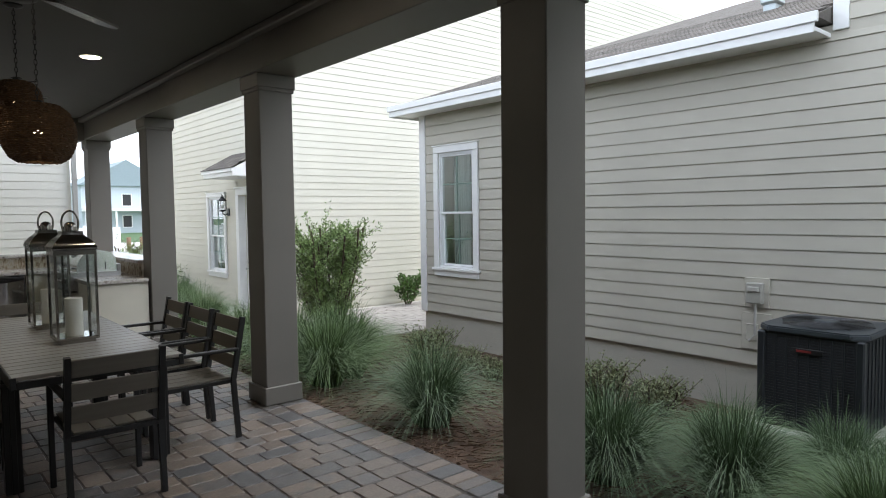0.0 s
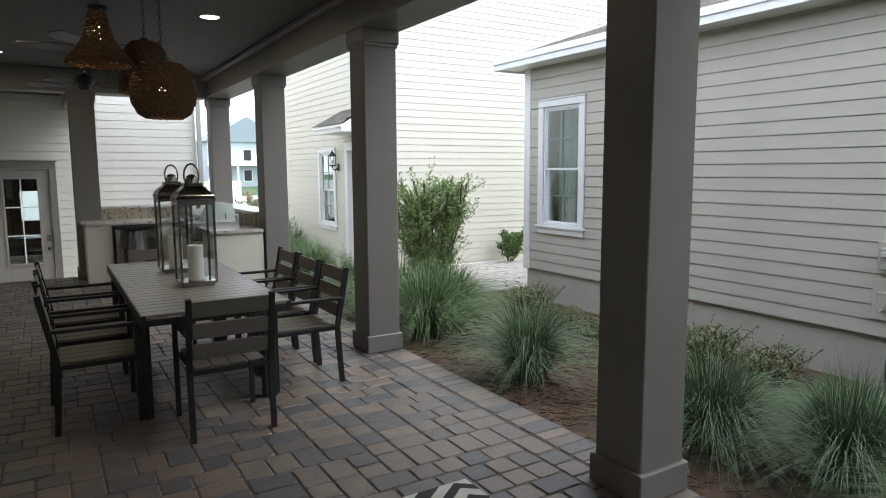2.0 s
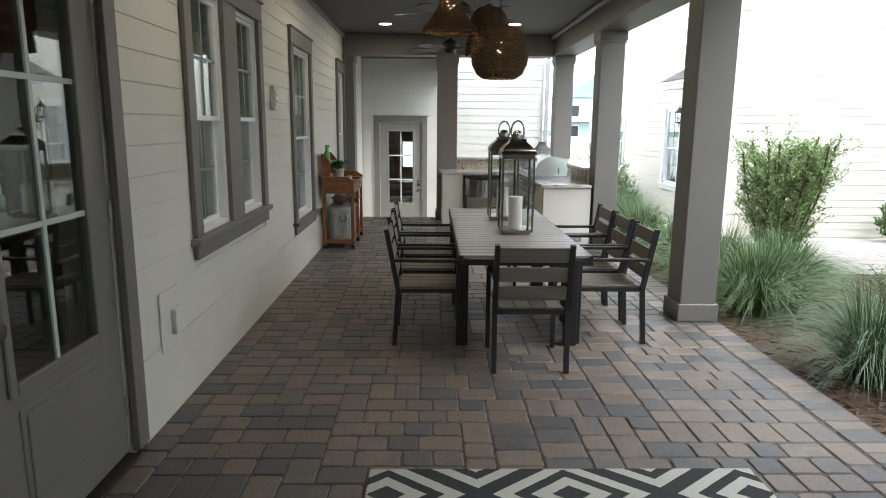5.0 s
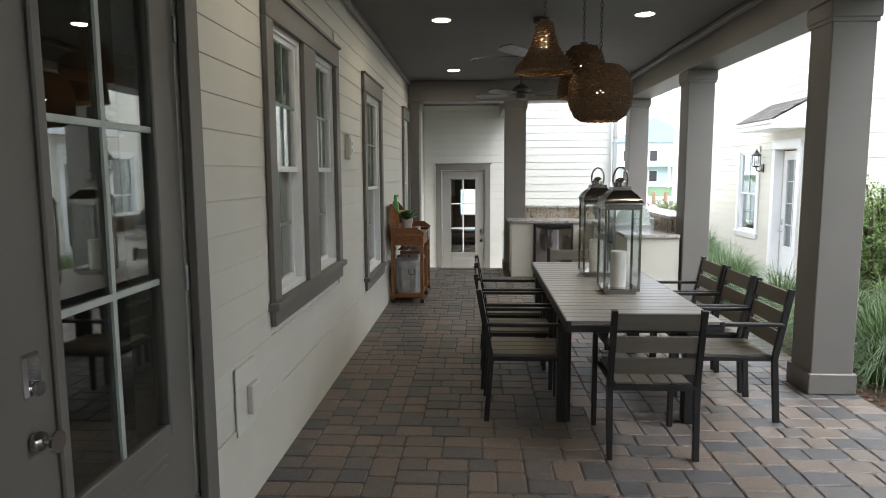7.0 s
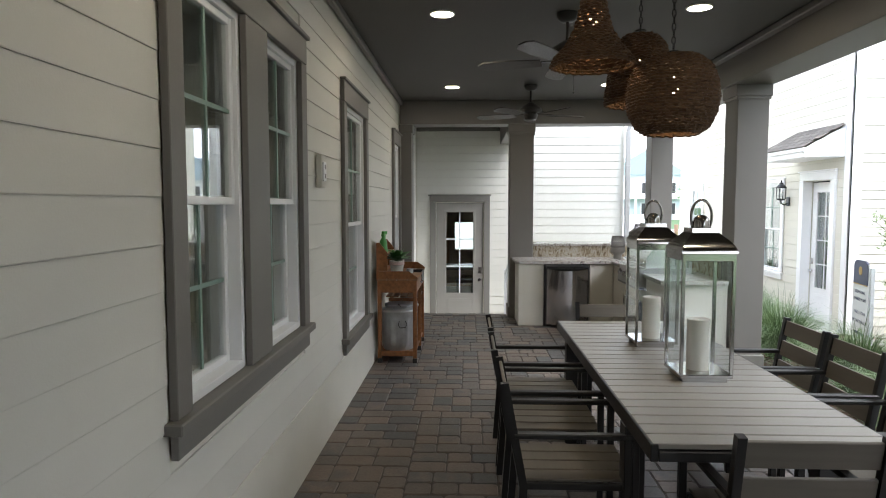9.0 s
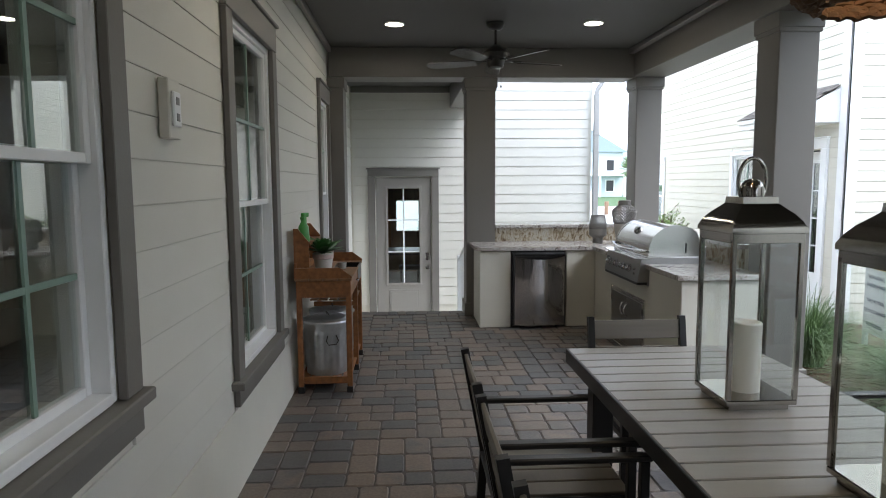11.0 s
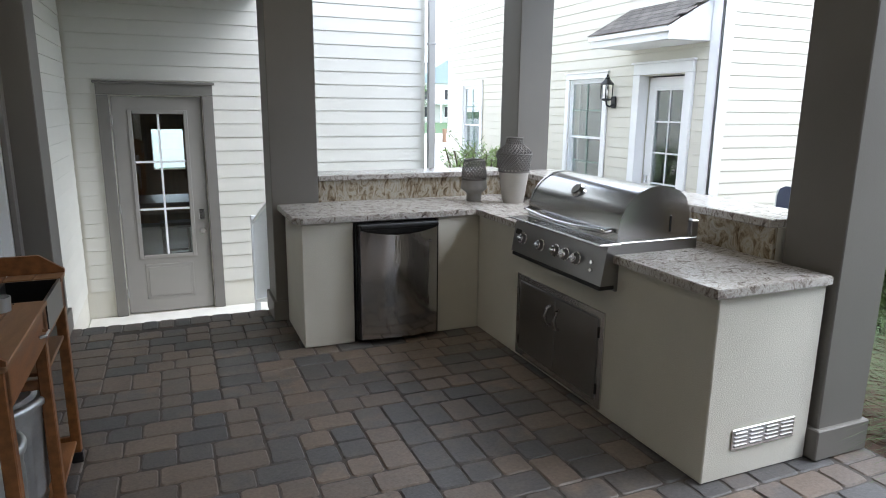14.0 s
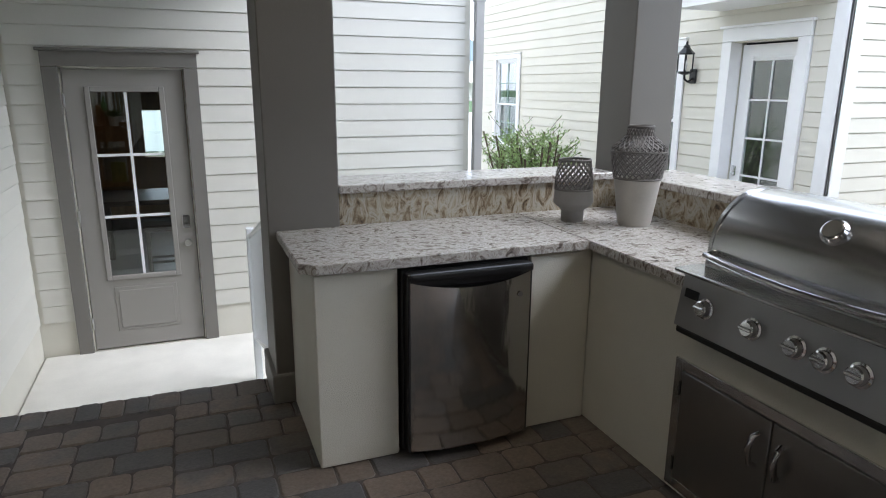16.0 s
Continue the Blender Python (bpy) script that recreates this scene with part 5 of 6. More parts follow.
sp = rn.new("ShaderNodeTexNoise")
sp.inputs["Scale"].default_value = 260
rl.new(band.outputs[0], grain.inputs[6])
rl.new(sp.outputs[0], grain.inputs[7])
rl.new(grain.outputs[2], rn["Principled BSDF"].inputs["Base Color"])
rug = tagged(new("rug", mesh_of("rug", box(-0.93, 0.92, -2.55, 0.22, 0.004, 0.011, 0.003), rug_mat)), "flatwoven black and cream rug with nested diamonds on the pavers", "rug")
rug.location = (1.648, 2.925, 0.0)

# ---- air conditioner ----
ac_paint = mat("charcoal enamel", (0.030, 0.034, 0.038), 0.45, 0.3, var=0.15, scale=8, bump=0.05)
ac_top = mat("slate enamel", (0.055, 0.065, 0.075), 0.4, 0.3, var=0.12, scale=8, bump=0.05)
AZ = -0.34
pad = tagged(new("equipment_pad", mesh_of("equipment_pad", box(-0.55, 0.55, -0.55, 0.55, -0.22, 0.06, 0.01), concrete)), "pale concrete pad under the air conditioner", "pad")
pad.location = (7.08, 2.575, AZ - 0.02)
ac = thing("air_conditioner", "charcoal outdoor air conditioner with louvred sides and a round fan top", "air conditioner", m=pose(7.08, 2.575, AZ + 0.04))
# plain black filler painting the shade behind the louvres
part("shade_core", box(-0.39, 0.39, -0.39, 0.39, 0.0, 0.84), shadow_black, ac)
for sx in (-1, 1):
    for sy in (-1, 1):
        part("corner_post", box(sx * 0.36, sx * 0.425, sy * 0.36, sy * 0.425, 0.0, 0.85, 0.012), ac_paint, ac)
lou = mesh_of("louvre", prism([(-0.012, 0.0), (0.0, 0.0), (0.004, 0.012), (-0.008, 0.014)], -0.36, 0.36, "x"), ac_paint)
for k in range(4):
    side = new("louvre_panel", mesh_of("louvre_panel", joined(*[box(-0.36 + 0.09 * i - 0.006, -0.36 + 0.09 * i + 0.006, -0.416, -0.402, 0.03, 0.83, 0.002) for i in range(9)]), ac_paint))
    side.parent = ac
    side.matrix_local = pose(0, 0, 0, 0, 0, 90 * k)
    for i in range(34):
        piece("louvre", lou, side, 0, -0.398, 0.03 + i * 0.0238)
bm = prism([(-0.44, -0.33), (-0.33, -0.44), (0.33, -0.44), (0.44, -0.33), (0.44, 0.33), (0.33, 0.44), (-0.33, 0.44), (-0.44, 0.33)], 0.85, 0.905, "z")
bmesh.ops.bevel(bm, geom=bm.edges[:], offset=0.012, segments=2, affect="EDGES")
cap = part("top_cover", bm, ac_top, ac)
part("fan_guard", joined(*[ring(0.05 + 0.022 * i, 0.915 + 0.012 * math.cos(i / 14 * 1.5), 0.003, 40) for i in range(15)], *[tube([(0.03 * math.cos(a), 0.03 * math.sin(a), 0.928), (0.38 * math.cos(a), 0.38 * math.sin(a), 0.91)], 0.004, 5) for a in [i * math.pi / 4 for i in range(8)]]), black_plastic, cap)
part("hub", moved(lathe([(0.10, 0), (0.10, 0.012), (0.08, 0.018)], 24), z=0.918), ac_top, cap)
part("nameplate", box(-0.43, -0.418, -0.12, 0.12, 0.69, 0.735, 0.004), black_plastic, ac)
part("nameplate_mark", box(-0.433, -0.4295, -0.03, 0.09, 0.703, 0.722), mat("dull red", (0.28, 0.03, 0.03), 0.5), ac)

# ---- railing by the steps ----
rl_t = thing("stair_railing", "white metal stair railing beside the porch steps", "railing", m=pose(1.185, 0, 0))
rail_white = mat("white powder coat", (0.72, 0.74, 0.76), 0.35, 0.2, var=0.04)
part("top_rail", tube([(0, 12.02, 0.90), (0, 13.50, 0.46)], 0.022, 8), rail_white, rl_t)
part("bottom_rail", tube([(0, 12.02, 0.08), (0, 13.50, -0.37)], 0.018, 8), rail_white, rl_t)
part("post", box(-0.028, 0.028, 13.50, 13.556, -0.725, 0.52, 0.004), rail_white, rl_t)
bal = mesh_of("baluster", box(-0.008, 0.008, -0.008, 0.008, 0.0, 0.83), rail_white)
for i in range(25):
    y = 12.06 + i * 0.058
    piece("baluster", bal, rl_t, 0, y, 0.055 - (y - 12.02) * 0.30)

# ---- planting ----
grass_mats = [mat("blue-green grass blade", (0.055, 0.105, 0.045), 0.5, var=0.45, scale=9, bump=0, warm=(0.19, 0.28, 0.14)), mat("green grass blade", (0.05, 0.105, 0.035), 0.5, var=0.45, scale=9, bump=0, warm=(0.19, 0.29, 0.11))]


def clump_mesh(seed, blades, height, spread, material):
    rnd = random.Random(seed)
    verts, faces = [], []
    for _ in range(blades):
        a = rnd.uniform(0, 2 * math.pi)
        r0 = 0.15 * math.sqrt(rnd.random())
        h = height * rnd.uniform(0.35, 1.0) ** 0.8 * (1.25 if rnd.random() < 0.06 else 1.0)
        reach = spread * rnd.uniform(0.05, 1.15)
        w = rnd.uniform(0.0013, 0.0028)
        b = a + rnd.uniform(-0.9, 0.9)
        turn = rnd.uniform(0, math.pi)
        k0 = len(verts)
        n = 6
        for i in range(n + 1):
            u = i / n
            d = r0 + reach * u ** 1.55
            z = h * (1.75 * u - (0.75 + 0.62 * reach / spread) * u ** 2.0)
            cx, cy = r0 * math.cos(a) + (d - r0) * math.cos(b), r0 * math.sin(a) + (d - r0) * math.sin(b)
            ww = w * (1 - u ** 2.5) + 0.0004
            dx, dy = ww * math.cos(turn), ww * math.sin(turn)
            verts += [(cx - dx, cy - dy, z), (cx + dx, cy + dy, z)]
        for i in range(n):
            faces.append((k0 + 2 * i, k0 + 2 * i + 1, k0 + 2 * i + 3, k0 + 2 * i + 2))
    me = bpy.data.meshes.new("ornamental_grass")
    me.from_pydata(verts, [], faces)
    me.materials.append(material)
    me.polygons.foreach_set("use_smooth", [True] * len(faces))
    return me


clumps = [clump_mesh(11, 2200, 0.86, 0.85, grass_mats[0]), clump_mesh(12, 2400, 0.88, 0.95, grass_mats[1]), clump_mesh(13, 2200, 0.90, 0.85, grass_mats[0])]
rnd = random.Random(4)
for i, (x, y, k, s) in enumerate(((4.15, 6.05, 1, 1.0), (4.62, 6.40, 1, 1.1), (4.15, 6.85, 1, 1.05), (4.9, 7.1, 1, 1.0), (4.12, 4.28, 0, 0.92), (4.3, 2.65, 0, 0.92), (4.75, 3.0, 1, 0.6), (4.55, 1.95, 2, 0.85), (5.35, 2.35, 1, 0.70), (5.75, 1.75, 0, 0.80), (4.3, 1.1, 1, 0.8), (5.2, 1.2, 2, 0.75), (6.2, 1.35, 1, 0.75), (4.2, 8.1, 1, 0.9), (4.15, 9.5, 1, 0.95), (4.35, 10.7, 2, 0.9), (4.6, 12.0, 1, 0.9), (5.4, 14.3, 2, 0.95), (4.1, 0.2, 0, 1.0), (4.9, 5.5, 1, 0.45))):
    g = tagged(new("ornamental_grass", clumps[k]), "arching clump of fine green ornamental grass in pine straw" if k == 1 else "upright clump of blue-green ornamental grass in pine straw", "grass", "grasses along the porch")
    g.matrix_world = pose(x, y + 0.27, ground_z(x, y + 0.27) - 0.02, 0, 0, rnd.uniform(0, 360)) @ Matrix.Scale(s, 4)

bark = mat("brown bark", (0.09, 0.065, 0.045), 0.9, var=0.3, scale=20, bump=0.6)


def bush_parts(seed, stems, height, radius, leaves, leaf_len, leaf_w, low=0.25, branch=5):
    """Forking stems, and leaves set along the twigs."""
    rnd = random.Random(seed)
    tubes, verts, faces = [], [], []
    tips = []
    for s in range(stems):
        a = 2 * math.pi * s / stems + rnd.uniform(-0.4, 0.4)
        reach = radius * rnd.uniform(0.25, 0.85)
        h = height * rnd.uniform(0.78, 1.0)
        main = [Vector((0.05 * math.cos(a) + reach * math.cos(a) * u ** 0.6, 0.05 * math.sin(a) + reach * math.sin(a) * u ** 0.6, h * u)) + Vector((rnd.uniform(-1, 1), rnd.uniform(-1, 1), 0)) * 0.03 * u for u in (0, 0.25, 0.5, 0.75, 1.0)]
        tubes.append(tube(main, 0.008 + 0.004 * height, 5))
        tips.append(main[2:])
        for _ in range(branch):
            u = rnd.uniform(low, 0.95)
            i = min(3, int(u * 4))
            p = main[i].lerp(main[i + 1], u * 4 - i)
            b = rnd.uniform(0, 2 * math.pi)
            ln = radius * rnd.uniform(0.25, 0.6)
            q = p + Vector((math.cos(b) * ln, math.sin(b) * ln, ln * rnd.uniform(0.4, 1.1)))
            mid = p.lerp(q, 0.5) + Vector((0, 0, -0.02))
            tubes.append(tube([p, mid, q], 0.004, 4))
            tips.append([p, mid, q])
    for _ in range(leaves):
        line = rnd.choice(tips)
        i = rnd.randrange(len(line) - 1)
        p = line[i].lerp(line[i + 1], rnd.random()) + Vector([rnd.gauss(0, 0.03) for _ in range(3)])
        d = Vector((rnd.gauss(0, 1), rnd.gauss(0, 1), rnd.gauss(0.7, 0.6))).normalized()
        side = d.cross(Vector((rnd.gauss(0, 1), rnd.gauss(0, 1), rnd.gauss(0, 1)))).normalized()
        up = side.cross(d)
        ln = leaf_len * rnd.uniform(0.6, 1.2)
        w = leaf_w * rnd.uniform(0.7, 1.2)
        k = len(verts)
        verts += [p, p + d * ln * 0.5 + side * w + up * 0.15 * w, p + d * ln, p + d * ln * 0.5 - side * w + up * 0.15 * w]
        faces += [(k, k + 1, k + 2), (k, k + 2, k + 3)]
    me = bpy.data.meshes.new("crown")
    me.from_pydata([tuple(v) for v in verts], [], faces)
    return joined(*tubes), me


def bush(name, m, label, cat, leaf_mat, *args, group="", **kw):
    t = thing(name, label, cat, group, m)
    st, me = bush_parts(*args, **kw)
    part("stem", st, bark, t)
    me.materials.append(leaf_mat)
    c = new("crown", me)
    c.parent = t
    return t


leaf_a = mat("light green leaf", (0.15, 0.26, 0.06), 0.5, var=0.4, scale=4, bump=0, warm=(0.33, 0.46, 0.16))
leaf_b = mat("variegated leaf", (0.10, 0.16, 0.06), 0.5, var=0.4, scale=25, bump=0, warm=(0.40, 0.42, 0.22))
leaf_c = mat("deep green leaf", (0.06, 0.14, 0.03), 0.5, var=0.4, scale=4, bump=0, warm=(0.14, 0.25, 0.06))
bush("tall_shrub", pose(6.72, 10.68, ground_z(6.72, 10.68)), "tall airy wax myrtle shrub with small light green leaves", "shrub", leaf_a, 21, 24, 2.02, 0.82, 24000, 0.070, 0.012, low=0.05, branch=18)
low = bush("low_shrub", pose(6.55, 7.55, ground_z(6.55, 7.55) - 0.02), "low rounded shrub with variegated cream-edged leaves", "shrub", leaf_b, 22, 16, 0.46, 0.40, 2600, 0.045, 0.011, low=0.1, branch=6, group="low shrubs along the beige house")
for x, y, s in ((6.58, 6.80, 0.72), (6.52, 6.22, 0.65), (6.85, 5.40, 0.85), (6.80, 4.82, 1.0), (6.80, 4.10, 0.9)):
    copy_thing(low, pose(x, y, ground_z(x, y) - 0.03, 0, 0, 77 * x * y) @ Matrix.Scale(s, 4)).scale = (s, s, s)
bush("corner_shrub", pose(10.2, 12.8, -0.56), "small leafy green shrub against the cream wall", "shrub", leaf_c, 25, 8, 0.75, 0.35, 1500, 0.08, 0.022, low=0.1, branch=6)
bush("round_shrub", pose(5.3, 16.6, -0.60), "bushy light green shrub beyond the kitchen ledge", "shrub", leaf_a, 26, 22, 1.55, 0.85, 9000, 0.07, 0.010, low=0.2, branch=10)
bush("wall_shrub", pose(6.2, 18.5, -0.60), "bushy green shrub below the far window", "shrub", leaf_c, 27, 12, 0.9, 0.5, 3000, 0.07, 0.012, low=0.2, branch=8)

# loose straw on the bed
rnd = random.Random(9)
verts, faces = [], []
for _ in range(22000):
    x, y = rnd.uniform(3.55, 7.75), rnd.uniform(-0.5, 11.3)
    z = ground_z(x, y) + rnd.uniform(0.002, 0.022)
    a, ln = rnd.uniform(0, math.pi), rnd.uniform(0.025, 0.07)
    dx, dy = ln * math.cos(a), ln * math.sin(a)
    k = len(verts)
    verts += [(x - dx, y - dy, z), (x + dx, y + dy, z + rnd.uniform(-0.01, 0.012)), (x + dx - 0.003 * math.sin(a), y + dy + 0.003 * math.cos(a), z + 0.004), (x - dx - 0.003 * math.sin(a), y - dy + 0.003 * math.cos(a), z + 0.004)]
    faces.append((k, k + 1, k + 2, k + 3))
me = bpy.data.meshes.new("pine_straw")
me.from_pydata(verts, [], faces)
me.materials.append(mat("dry pine needles", (0.13, 0.078, 0.046), 0.8, var=0.5, scale=2, bump=0, warm=(0.24, 0.155, 0.095)))
tagged(new("pine_straw", me), "loose brown pine needles strewn over the planting bed", "mulch", kind="stuff")

# ---- garden path, street, distance ----
def paver_run(x0, x1, y0, y1, z, w, d):
    out = []
    y, row = y0, 0
    while y < y1:
        x = x0 - (w / 2 if row % 2 else 0)
        while x < x1:
            out.append((max(x, x0) + 0.004, min(x + w, x1) - 0.004, y + 0.004, y + d - 0.004, z))
            x += w
        y += d
        row += 1
    return [p for p in out if p[1] - p[0] > 0.03]


bm = bmesh.new()
for a, b, c, d, z in paver_run(6.5, 14.0, 10.75, 12.95, -0.56, 0.26, 0.17) + paver_run(7.15, 9.5, 9.90, 10.74, -0.56, 0.26, 0.17) + paver_run(4.9, 6.55, 12.98, 23.0, -0.57, 0.26, 0.17):
    cuboid(bm, a, b, c, d, z - 0.05, z + rnd.uniform(-0.003, 0.003))
garden_path = solid("pavement", joined(box(6.45, 14.1, 10.7, 13.0, -0.75, -0.585), box(7.1, 9.5, 9.85, 10.7, -0.75, -0.585)), joint_sand, "pale grey paver garden path between the houses", "path")
p = part("path_pavers", bm, path_paver, garden_path)
p["kind"] = "stuff"
solid("road", box(-60, 80, 34, 44, -0.9, -0.70), road_grey, "asphalt street beyond the houses", "road")
blue_wall = mat("pale blue siding", (0.50, 0.56, 0.60), 0.7, var=0.06)
blue_roof = mat("blue grey roof", (0.26, 0.32, 0.35), 0.7, var=0.15)


def far_house(x, y, w, h, wallm, label):
    t = thing("far_house", label, "house", "houses across the street", pose(x, y, -0.75))
    part("wall", box(-w / 2, w / 2, 0, 9, 0, h), wallm, t)
    part("roof", prism([(-w / 2 - 0.5, h), (w / 2 + 0.5, h), (0, h + 0.32 * w)], -0.5, 9.5, "y"), blue_roof, t)
    part("porch_roof", box(-w / 2, w / 2, -1.8, 0, h * 0.48, h * 0.53), white_trim, t)
    for i in range(4):
        xx = -w / 2 + 0.2 + (w - 0.4) * i / 3
        part("post", box(xx - 0.12, xx + 0.12, -1.75, -1.5, 0, h * 0.48), white_trim, t)
    for i in range(3):
        for z in (0.9, 0.58 * h):
            xx = -w / 2 + w * (i + 0.5) / 3
            wd = part("window", box(xx - 0.65, xx + 0.65, -0.06, 0.02, z, z + 1.7), white_trim, t)
            part("pane", box(xx - 0.52, xx + 0.52, -0.08, -0.06, z + 0.1, z + 1.6), black_plastic, wd)
    return t


far_house(25.5, 95, 11, 6.5, blue_wall, "pale blue two-storey house with a porch across the street")
far_house(40.0, 100, 11, 6.0, mat("cream far siding", (0.66, 0.64, 0.58), 0.7, var=0.05), "cream two-storey house with a porch across the street")
far_house(9.0, 98, 11, 6.5, mat("white far siding", (0.7, 0.7, 0.68), 0.7, var=0.05), "white two-storey house with a porch across the street")
post_wood = mat("weathered post wood", (0.22, 0.14, 0.09), 0.9, var=0.25, scale=8)
first_post = tagged(new("wood_post", mesh_of("wood_post", lathe([(0.14, 0), (0.14, 1.0), (0.12, 1.04)], 12), post_wood)), "short round weathered wooden post beside the street", "post", "posts beside the street")
first_post.location = (11.0, 46, -0.75)
for i in range(1, 12):
    copy_thing(first_post, pose(11.0 + 0.85 * i, 46 + 0.15 * (i % 2), -0.75))
palm = thing("palm_tree", "small palm tree with a fan crown across the street", "palm", m=pose(15.6, 47.5, -0.75))
part("trunk", lathe([(0.22, 0), (0.17, 0.5), (0.15, 2.6), (0.2, 3.0)], 12), bark, palm)
verts, faces = [], []
prnd = random.Random(31)
for i in range(34):
    a, el = prnd.uniform(0, 2 * math.pi), prnd.uniform(-0.3, 1.3)
    for j in range(18):
        b = a + (j - 9) * 0.07
        ln = 1.25 - 0.03 * abs(j - 9)
        d = Vector((math.cos(b) * math.cos(el), math.sin(b) * math.cos(el), math.sin(el)))
        k = len(verts)
        o = Vector((0, 0, 3.0)) + Vector((math.cos(a) * math.cos(el), math.sin(a) * math.cos(el), math.sin(el))) * 0.35
        e = o + d * ln + Vector((0, 0, -0.25 * ln))
        sd = Vector((-math.sin(b), math.cos(b), 0)) * 0.025
        verts += [o - sd, o + sd, e]
        faces.append((k, k + 1, k + 2))
me = bpy.data.meshes.new("crown")
me.from_pydata([tuple(v) for v in verts], [], faces)
me.materials.append(leaf_c)
new("crown", me).parent = palm

# yard sign
sg = thing("yard_sign", "white yard sign with a dark blue rounded header among the grasses", "sign", m=pose(5.86, 11.1, ground_z(5.86, 11.1) - 0.13, 0, 0, -102))
sign_white = mat("white sign board", (0.72, 0.74, 0.72), 0.4, var=0.03)
navy = mat("navy sign print", (0.03, 0.04, 0.09), 0.4, var=0.05)
part("post", box(0.25, 0.30, -0.02, 0.03, -0.1, 1.32, 0.004), sign_white, sg)
part("post", box(-0.30, -0.25, -0.02, 0.03, -0.1, 1.32, 0.004), sign_white, sg)
board = part("board", box(-0.27, 0.27, -0.035, -0.021, 0.30, 1.36, 0.004), sign_white, sg)
arch = [(-0.25, 1.08), (0.25, 1.08), (0.25, 1.30), (0.22, 1.37), (0.15, 1.40), (-0.15, 1.40), (-0.22, 1.37), (-0.25, 1.30)]
part("header", prism(arch, -0.041, -0.020, "y"), navy, board, "dark blue header")
part("emblem", moved(lathe([(0.06, 0), (0.06, 0.003)], 20, "y"), 0, -0.0445, 1.26), mat("ochre print", (0.42, 0.27, 0.06), 0.5), board)
part("header_rule", box(-0.25, 0.25, -0.0425, -0.0405, 1.07, 1.082), mat("gold print", (0.5, 0.36, 0.1), 0.5), board)
part("unread_line", box(-0.18, 0.18, -0.0375, -0.0352, 0.39, 0.43), navy, board)
for text, z in (("KEEP GOING,", 0.95), ("THERE'S MORE!", 0.85), ("TAKE A TOUR", 0.67), ("OF OUR GARAGE", 0.55)):
    fc = bpy.data.curves.new("lettering", "FONT")
    fc.body, fc.size, fc.align_x, fc.extrude = text, 0.062, "CENTER", 0.0008
    fc.materials.append(navy)
    o = new("lettering", fc)
    o.parent = board
    o.matrix_local = pose(0, -0.0365, z, 90, 0, 0)

# ---- polished drum stool at the paver border ----
stool = thing("garden_stool", "round polished chrome drum stool standing on the pavers", "stool", m=pose(2.95, 1.38, 0.001))
bright_chrome = mat("bright chrome", (0.85, 0.85, 0.84), 0.08, 1.0, var=0.04, bump=0.02)
part("body", lathe([(0.14, 0.0), (0.15, 0.005), (0.165, 0.10), (0.175, 0.21), (0.165, 0.33), (0.155, 0.41), (0.15, 0.425)], 48), bright_chrome, stool, smooth=40)
part("seat", lathe([(0.165, 0.426), (0.185, 0.430), (0.190, 0.440), (0.185, 0.450), (0.165, 0.456), (0.10, 0.460), (0.02, 0.461)], 48), bright_chrome, stool, "polished domed top", smooth=40)

# ---- porch pavers ----
def paver_material(name, island):
    m = mat(name, (0.5, 0.5, 0.5), 0.48, var=0.0, scale=14, fine=120, bump=0.5)
    n, l = m.node_tree.nodes, m.node_tree.links
    src = n.new("ShaderNodeNewGeometry").outputs["Random Per Island"] if island else n.new("ShaderNodeObjectInfo").outputs["Random"]
    tc, big, sm = n.new("ShaderNodeNewGeometry"), n.new("ShaderNodeTexNoise"), n.new("ShaderNodeTexNoise")
    big.inputs["Scale"].default_value, sm.inputs["Scale"].default_value = 9.0, 60.0
    big.inputs["Detail"].default_value = 4
    l.new(tc.outputs["Position"], big.inputs["Vector"])
    l.new(tc.outputs["Position"], sm.inputs["Vector"])
    s1 = n.new("ShaderNodeMath")
    s1.operation = "MULTIPLY_ADD"
    s1.inputs[1].default_value = 0.5
    s1.inputs[2].default_value = -0.25
    l.new(big.outputs[0], s1.inputs[0])
    s2 = n.new("ShaderNodeMath")
    s2.operation = "ADD"
    l.new(src, s2.inputs[0])
    l.new(s1.outputs[0], s2.inputs[1])
    cr = n.new("ShaderNodeValToRGB")
    el = cr.color_ramp.elements
    for p in (0.2, 0.4, 0.6, 0.8):
        el.new(p)
    for e, (p, c) in zip(el, ((0.0, (0.082, 0.081, 0.084)), (0.22, (0.098, 0.092, 0.090)), (0.40, (0.138, 0.115, 0.099)), (0.62, (0.162, 0.129, 0.106)), (0.84, (0.188, 0.147, 0.117)), (1.0, (0.118, 0.108, 0.104)))):
        e.position, e.color = p, (*c, 1)
    l.new(s2.outputs[0], cr.inputs[0])
    mul = n.new("ShaderNodeMix")
    mul.data_type, mul.blend_type = "RGBA", "MULTIPLY"
    mul.inputs[0].default_value = 0.55
    l.new(cr.outputs[0], mul.inputs[6])
    l.new(sm.outputs[0], mul.inputs[7])
    gain = n.new("ShaderNodeHueSaturation")
    gain.inputs["Value"].default_value = 1.3
    l.new(mul.outputs[2], gain.inputs["Color"])
    l.new(gain.outputs[0], n["Principled BSDF"].inputs["Base Color"])
    return m


paver_mat, paver_rest = paver_material("tumbled paver", False), paver_material("tumbled paver field", True)
floor_ob = bpy.data.objects["floor"]


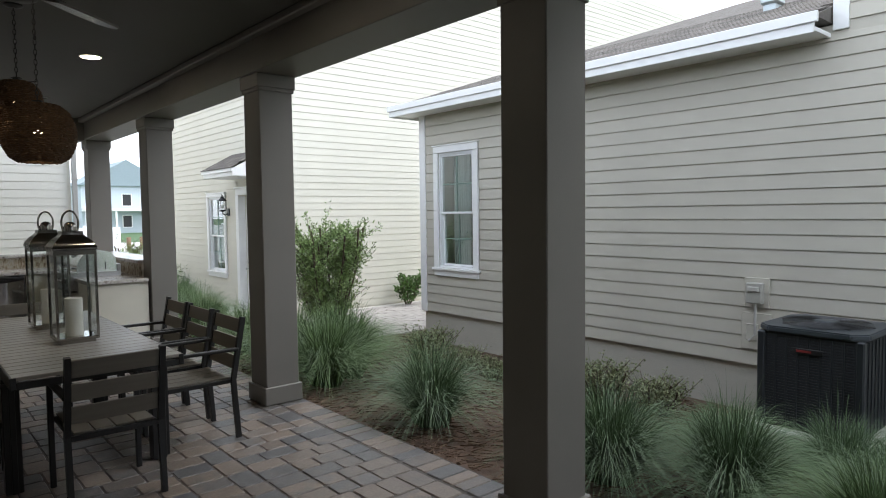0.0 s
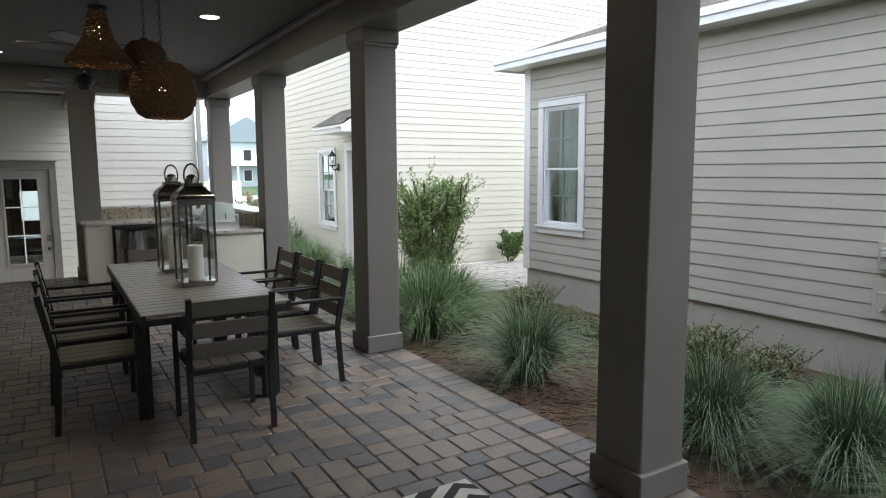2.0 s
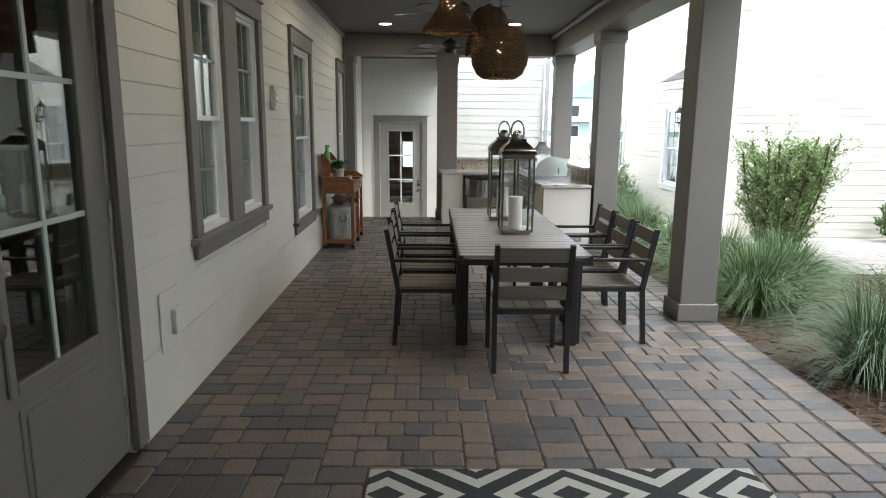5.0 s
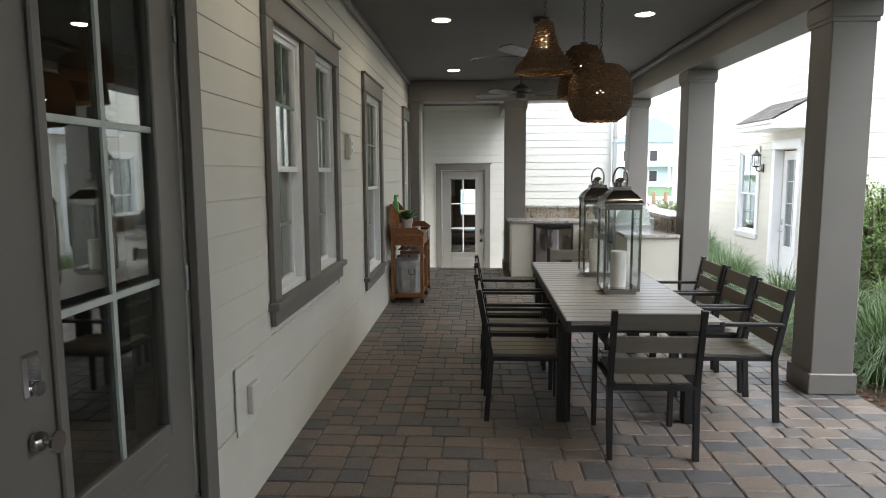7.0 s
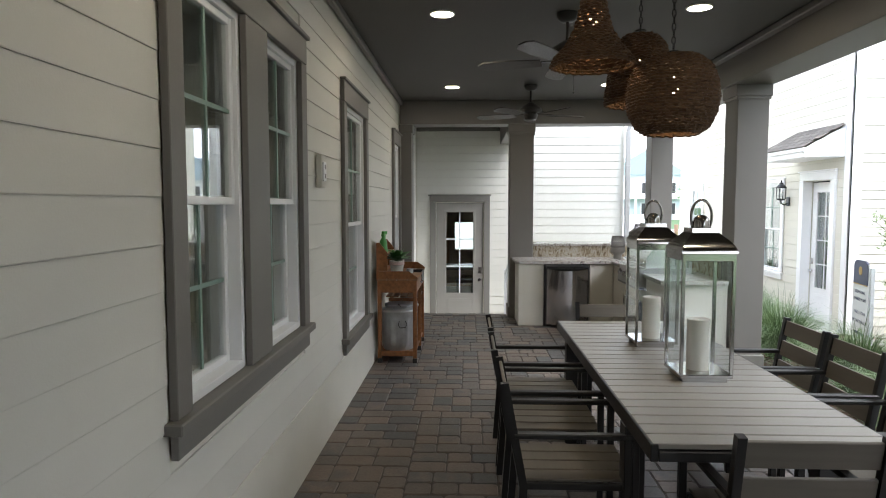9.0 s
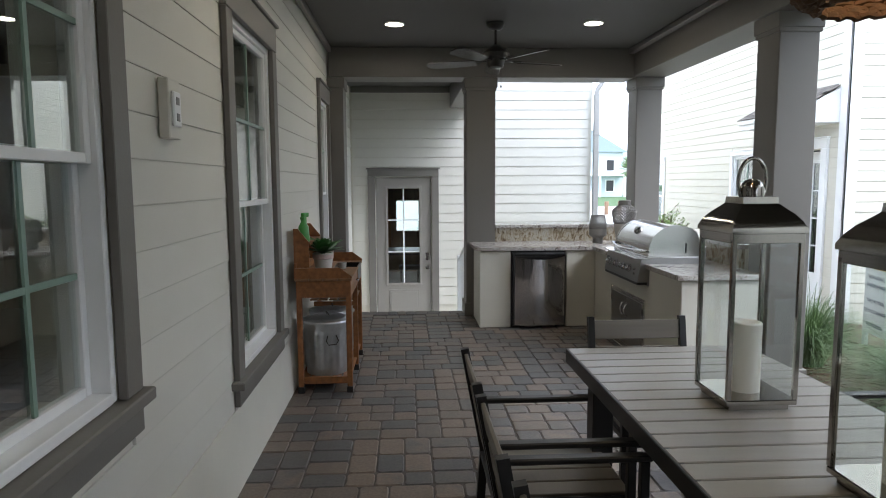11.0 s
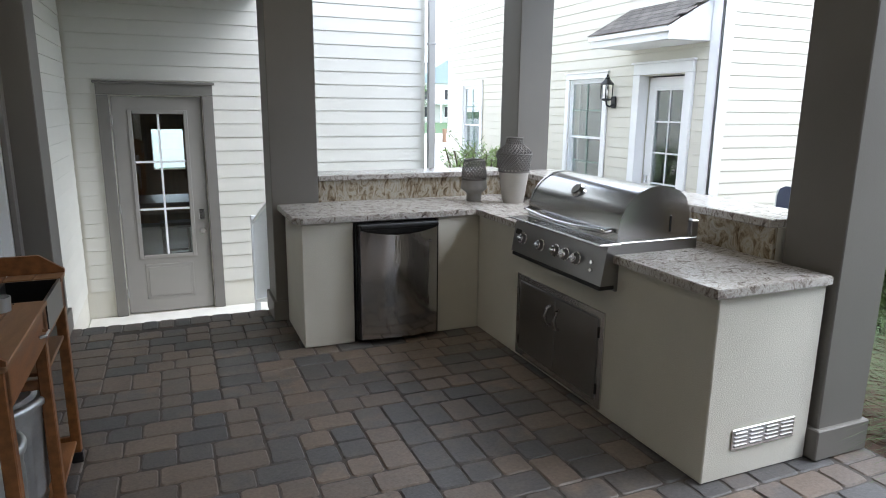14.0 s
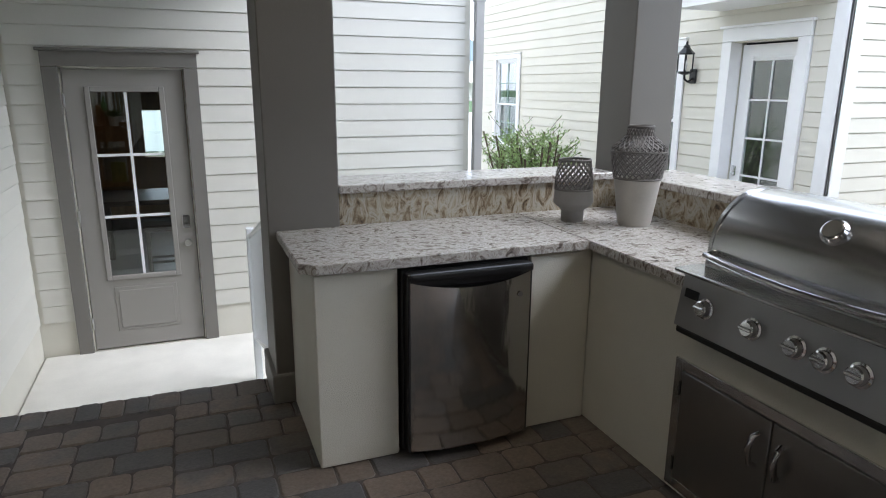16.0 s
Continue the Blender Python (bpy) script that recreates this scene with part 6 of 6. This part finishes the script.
def paver_bm(w, d, seed):
    """A tumbled paver: rounded corners, worn upper edge."""
    rnd = random.Random(seed)
    g, c = 0.0012, 0.020
    pts = []
    for sx, sy in ((-1, -1), (1, -1), (1, 1), (-1, 1)):
        hx, hy = w / 2 - g - rnd.uniform(0, 0.003), d / 2 - g - rnd.uniform(0, 0.003)
        k = c * rnd.uniform(0.7, 1.3)
        p = [(sx * hx, sy * (hy - k)), (sx * (hx - 0.3 * k), sy * (hy - 0.3 * k)), (sx * (hx - k), sy * hy)]
        p = p if sx * sy > 0 else p[::-1]
        # a worn, slightly uneven side after each corner
        bend = rnd.uniform(-0.005, 0.002)
        if sx * sy > 0:
            p.append((rnd.uniform(-0.2, 0.2) * w, sy * (hy + bend)))
        else:
            p.append((sx * (hx + bend), rnd.uniform(-0.2, 0.2) * d))
        pts += p
    bm = bmesh.new()
    lo = [bm.verts.new((x, y, -0.05)) for x, y in pts]
    mi = [bm.verts.new((x, y, -0.007)) for x, y in pts]
    up = [bm.verts.new((x * (1 - 0.013 / w), y * (1 - 0.013 / d), 0.0)) for x, y in pts]
    n = len(pts)
    for a, b in ((lo, mi), (mi, up)):
        for i in range(n):
            bm.faces.new((a[i], a[(i + 1) % n], b[(i + 1) % n], b[i]))
    bm.faces.new(up)
    return bm


rnd = random.Random(17)
shapes = {}
field = []
# oblongs and squares laid both ways, each set on the lowest open stretch of the field
N = 47
UX = 3.715 / N
ROWS = int(15.78 / UX)
level = [0] * N
while min(level) < ROWS:
    low_row = min(level)
    a = level.index(low_row)
    b = a
    while b < N and level[b] == low_row:
        b += 1
    if b - a == 1:
        level[a] += 1
        continue
    while a < b:
        wide = 2 if b - a in (2, 4) else 3 if b - a == 3 else rnd.choice((2, 3))
        deep = 2 if wide == 3 else rnd.choice((2, 3))
        beside = [level[k] - low_row for k in (a - 1, a + wide) if 0 <= k < N]
        if wide == 2 and rnd.random() < 0.85:
            deep = 3 if 3 in beside else 2 if 2 in beside else deep
        deep = min(deep, max(2, ROWS - low_row))
        field.append((X_WALL + 0.005 + (a + wide / 2) * UX, -4.0 + (low_row + deep / 2) * UX, wide * UX, deep * UX))
        for k in range(a, a + wide):
            level[k] = low_row + deep
        a += wide
edge = []
y = -4.0
while y < 12.0:
    w = rnd.choice((0.105, 0.11, 0.12, 0.15))
    edge.append((3.37, y + w / 2, 0.24, w))
    y += w
x = X_WALL + 0.01
while x < 3.0:
    w = rnd.choice((0.11, 0.13, 0.15))
    edge.append((x + w / 2, 11.885, w, 0.19))
    x += w
rest = []
made = 0
for cx, cy, w, d in field + edge:
    near = (0.0 < cx < 3.0 and 2.6 < cy < 4.8) or (-0.3 < cx < 2.4 and 9.2 < cy < 10.9)
    if near and made < 300:
        key = (round(w, 3), round(d, 3), rnd.randrange(5))
        if key not in shapes:
            shapes[key] = mesh_of("paver", paver_bm(w, d, len(shapes)), paver_mat)
        ob = piece("paver", shapes[key], floor_ob, cx, cy, rnd.uniform(-0.004, 0.0))
        ob.rotation_euler = (rnd.uniform(-0.008, 0.008), rnd.uniform(-0.008, 0.008), rnd.uniform(-0.012, 0.012))
        made += 1
    else:
        rest.append((cx, cy, w, d))
verts, faces = [], []
templates = {}
for cx, cy, w, d in rest:
    key = (round(w, 3), round(d, 3))
    if key not in templates:
        b = paver_bm(w, d, len(templates) + 50)
        b.verts.index_update()
        templates[key] = ([v.co.copy() for v in b.verts], [[v.index for v in f.verts] for f in b.faces])
        b.free()
    vs, fs = templates[key]
    k = len(verts)
    dz, tx, ty = rnd.uniform(-0.004, 0.0), rnd.uniform(-0.008, 0.008), rnd.uniform(-0.008, 0.008)
    verts += [(v.x + cx, v.y + cy, v.z + dz + tx * v.x + ty * v.y) for v in vs]
    faces += [[i + k for i in f] for f in fs]
me = bpy.data.meshes.new("paver_field")
me.from_pydata(verts, [], faces)
me.materials.append(paver_rest)
fieldob = new("paver_field", me)
fieldob.parent = floor_ob
fieldob["kind"] = "stuff"
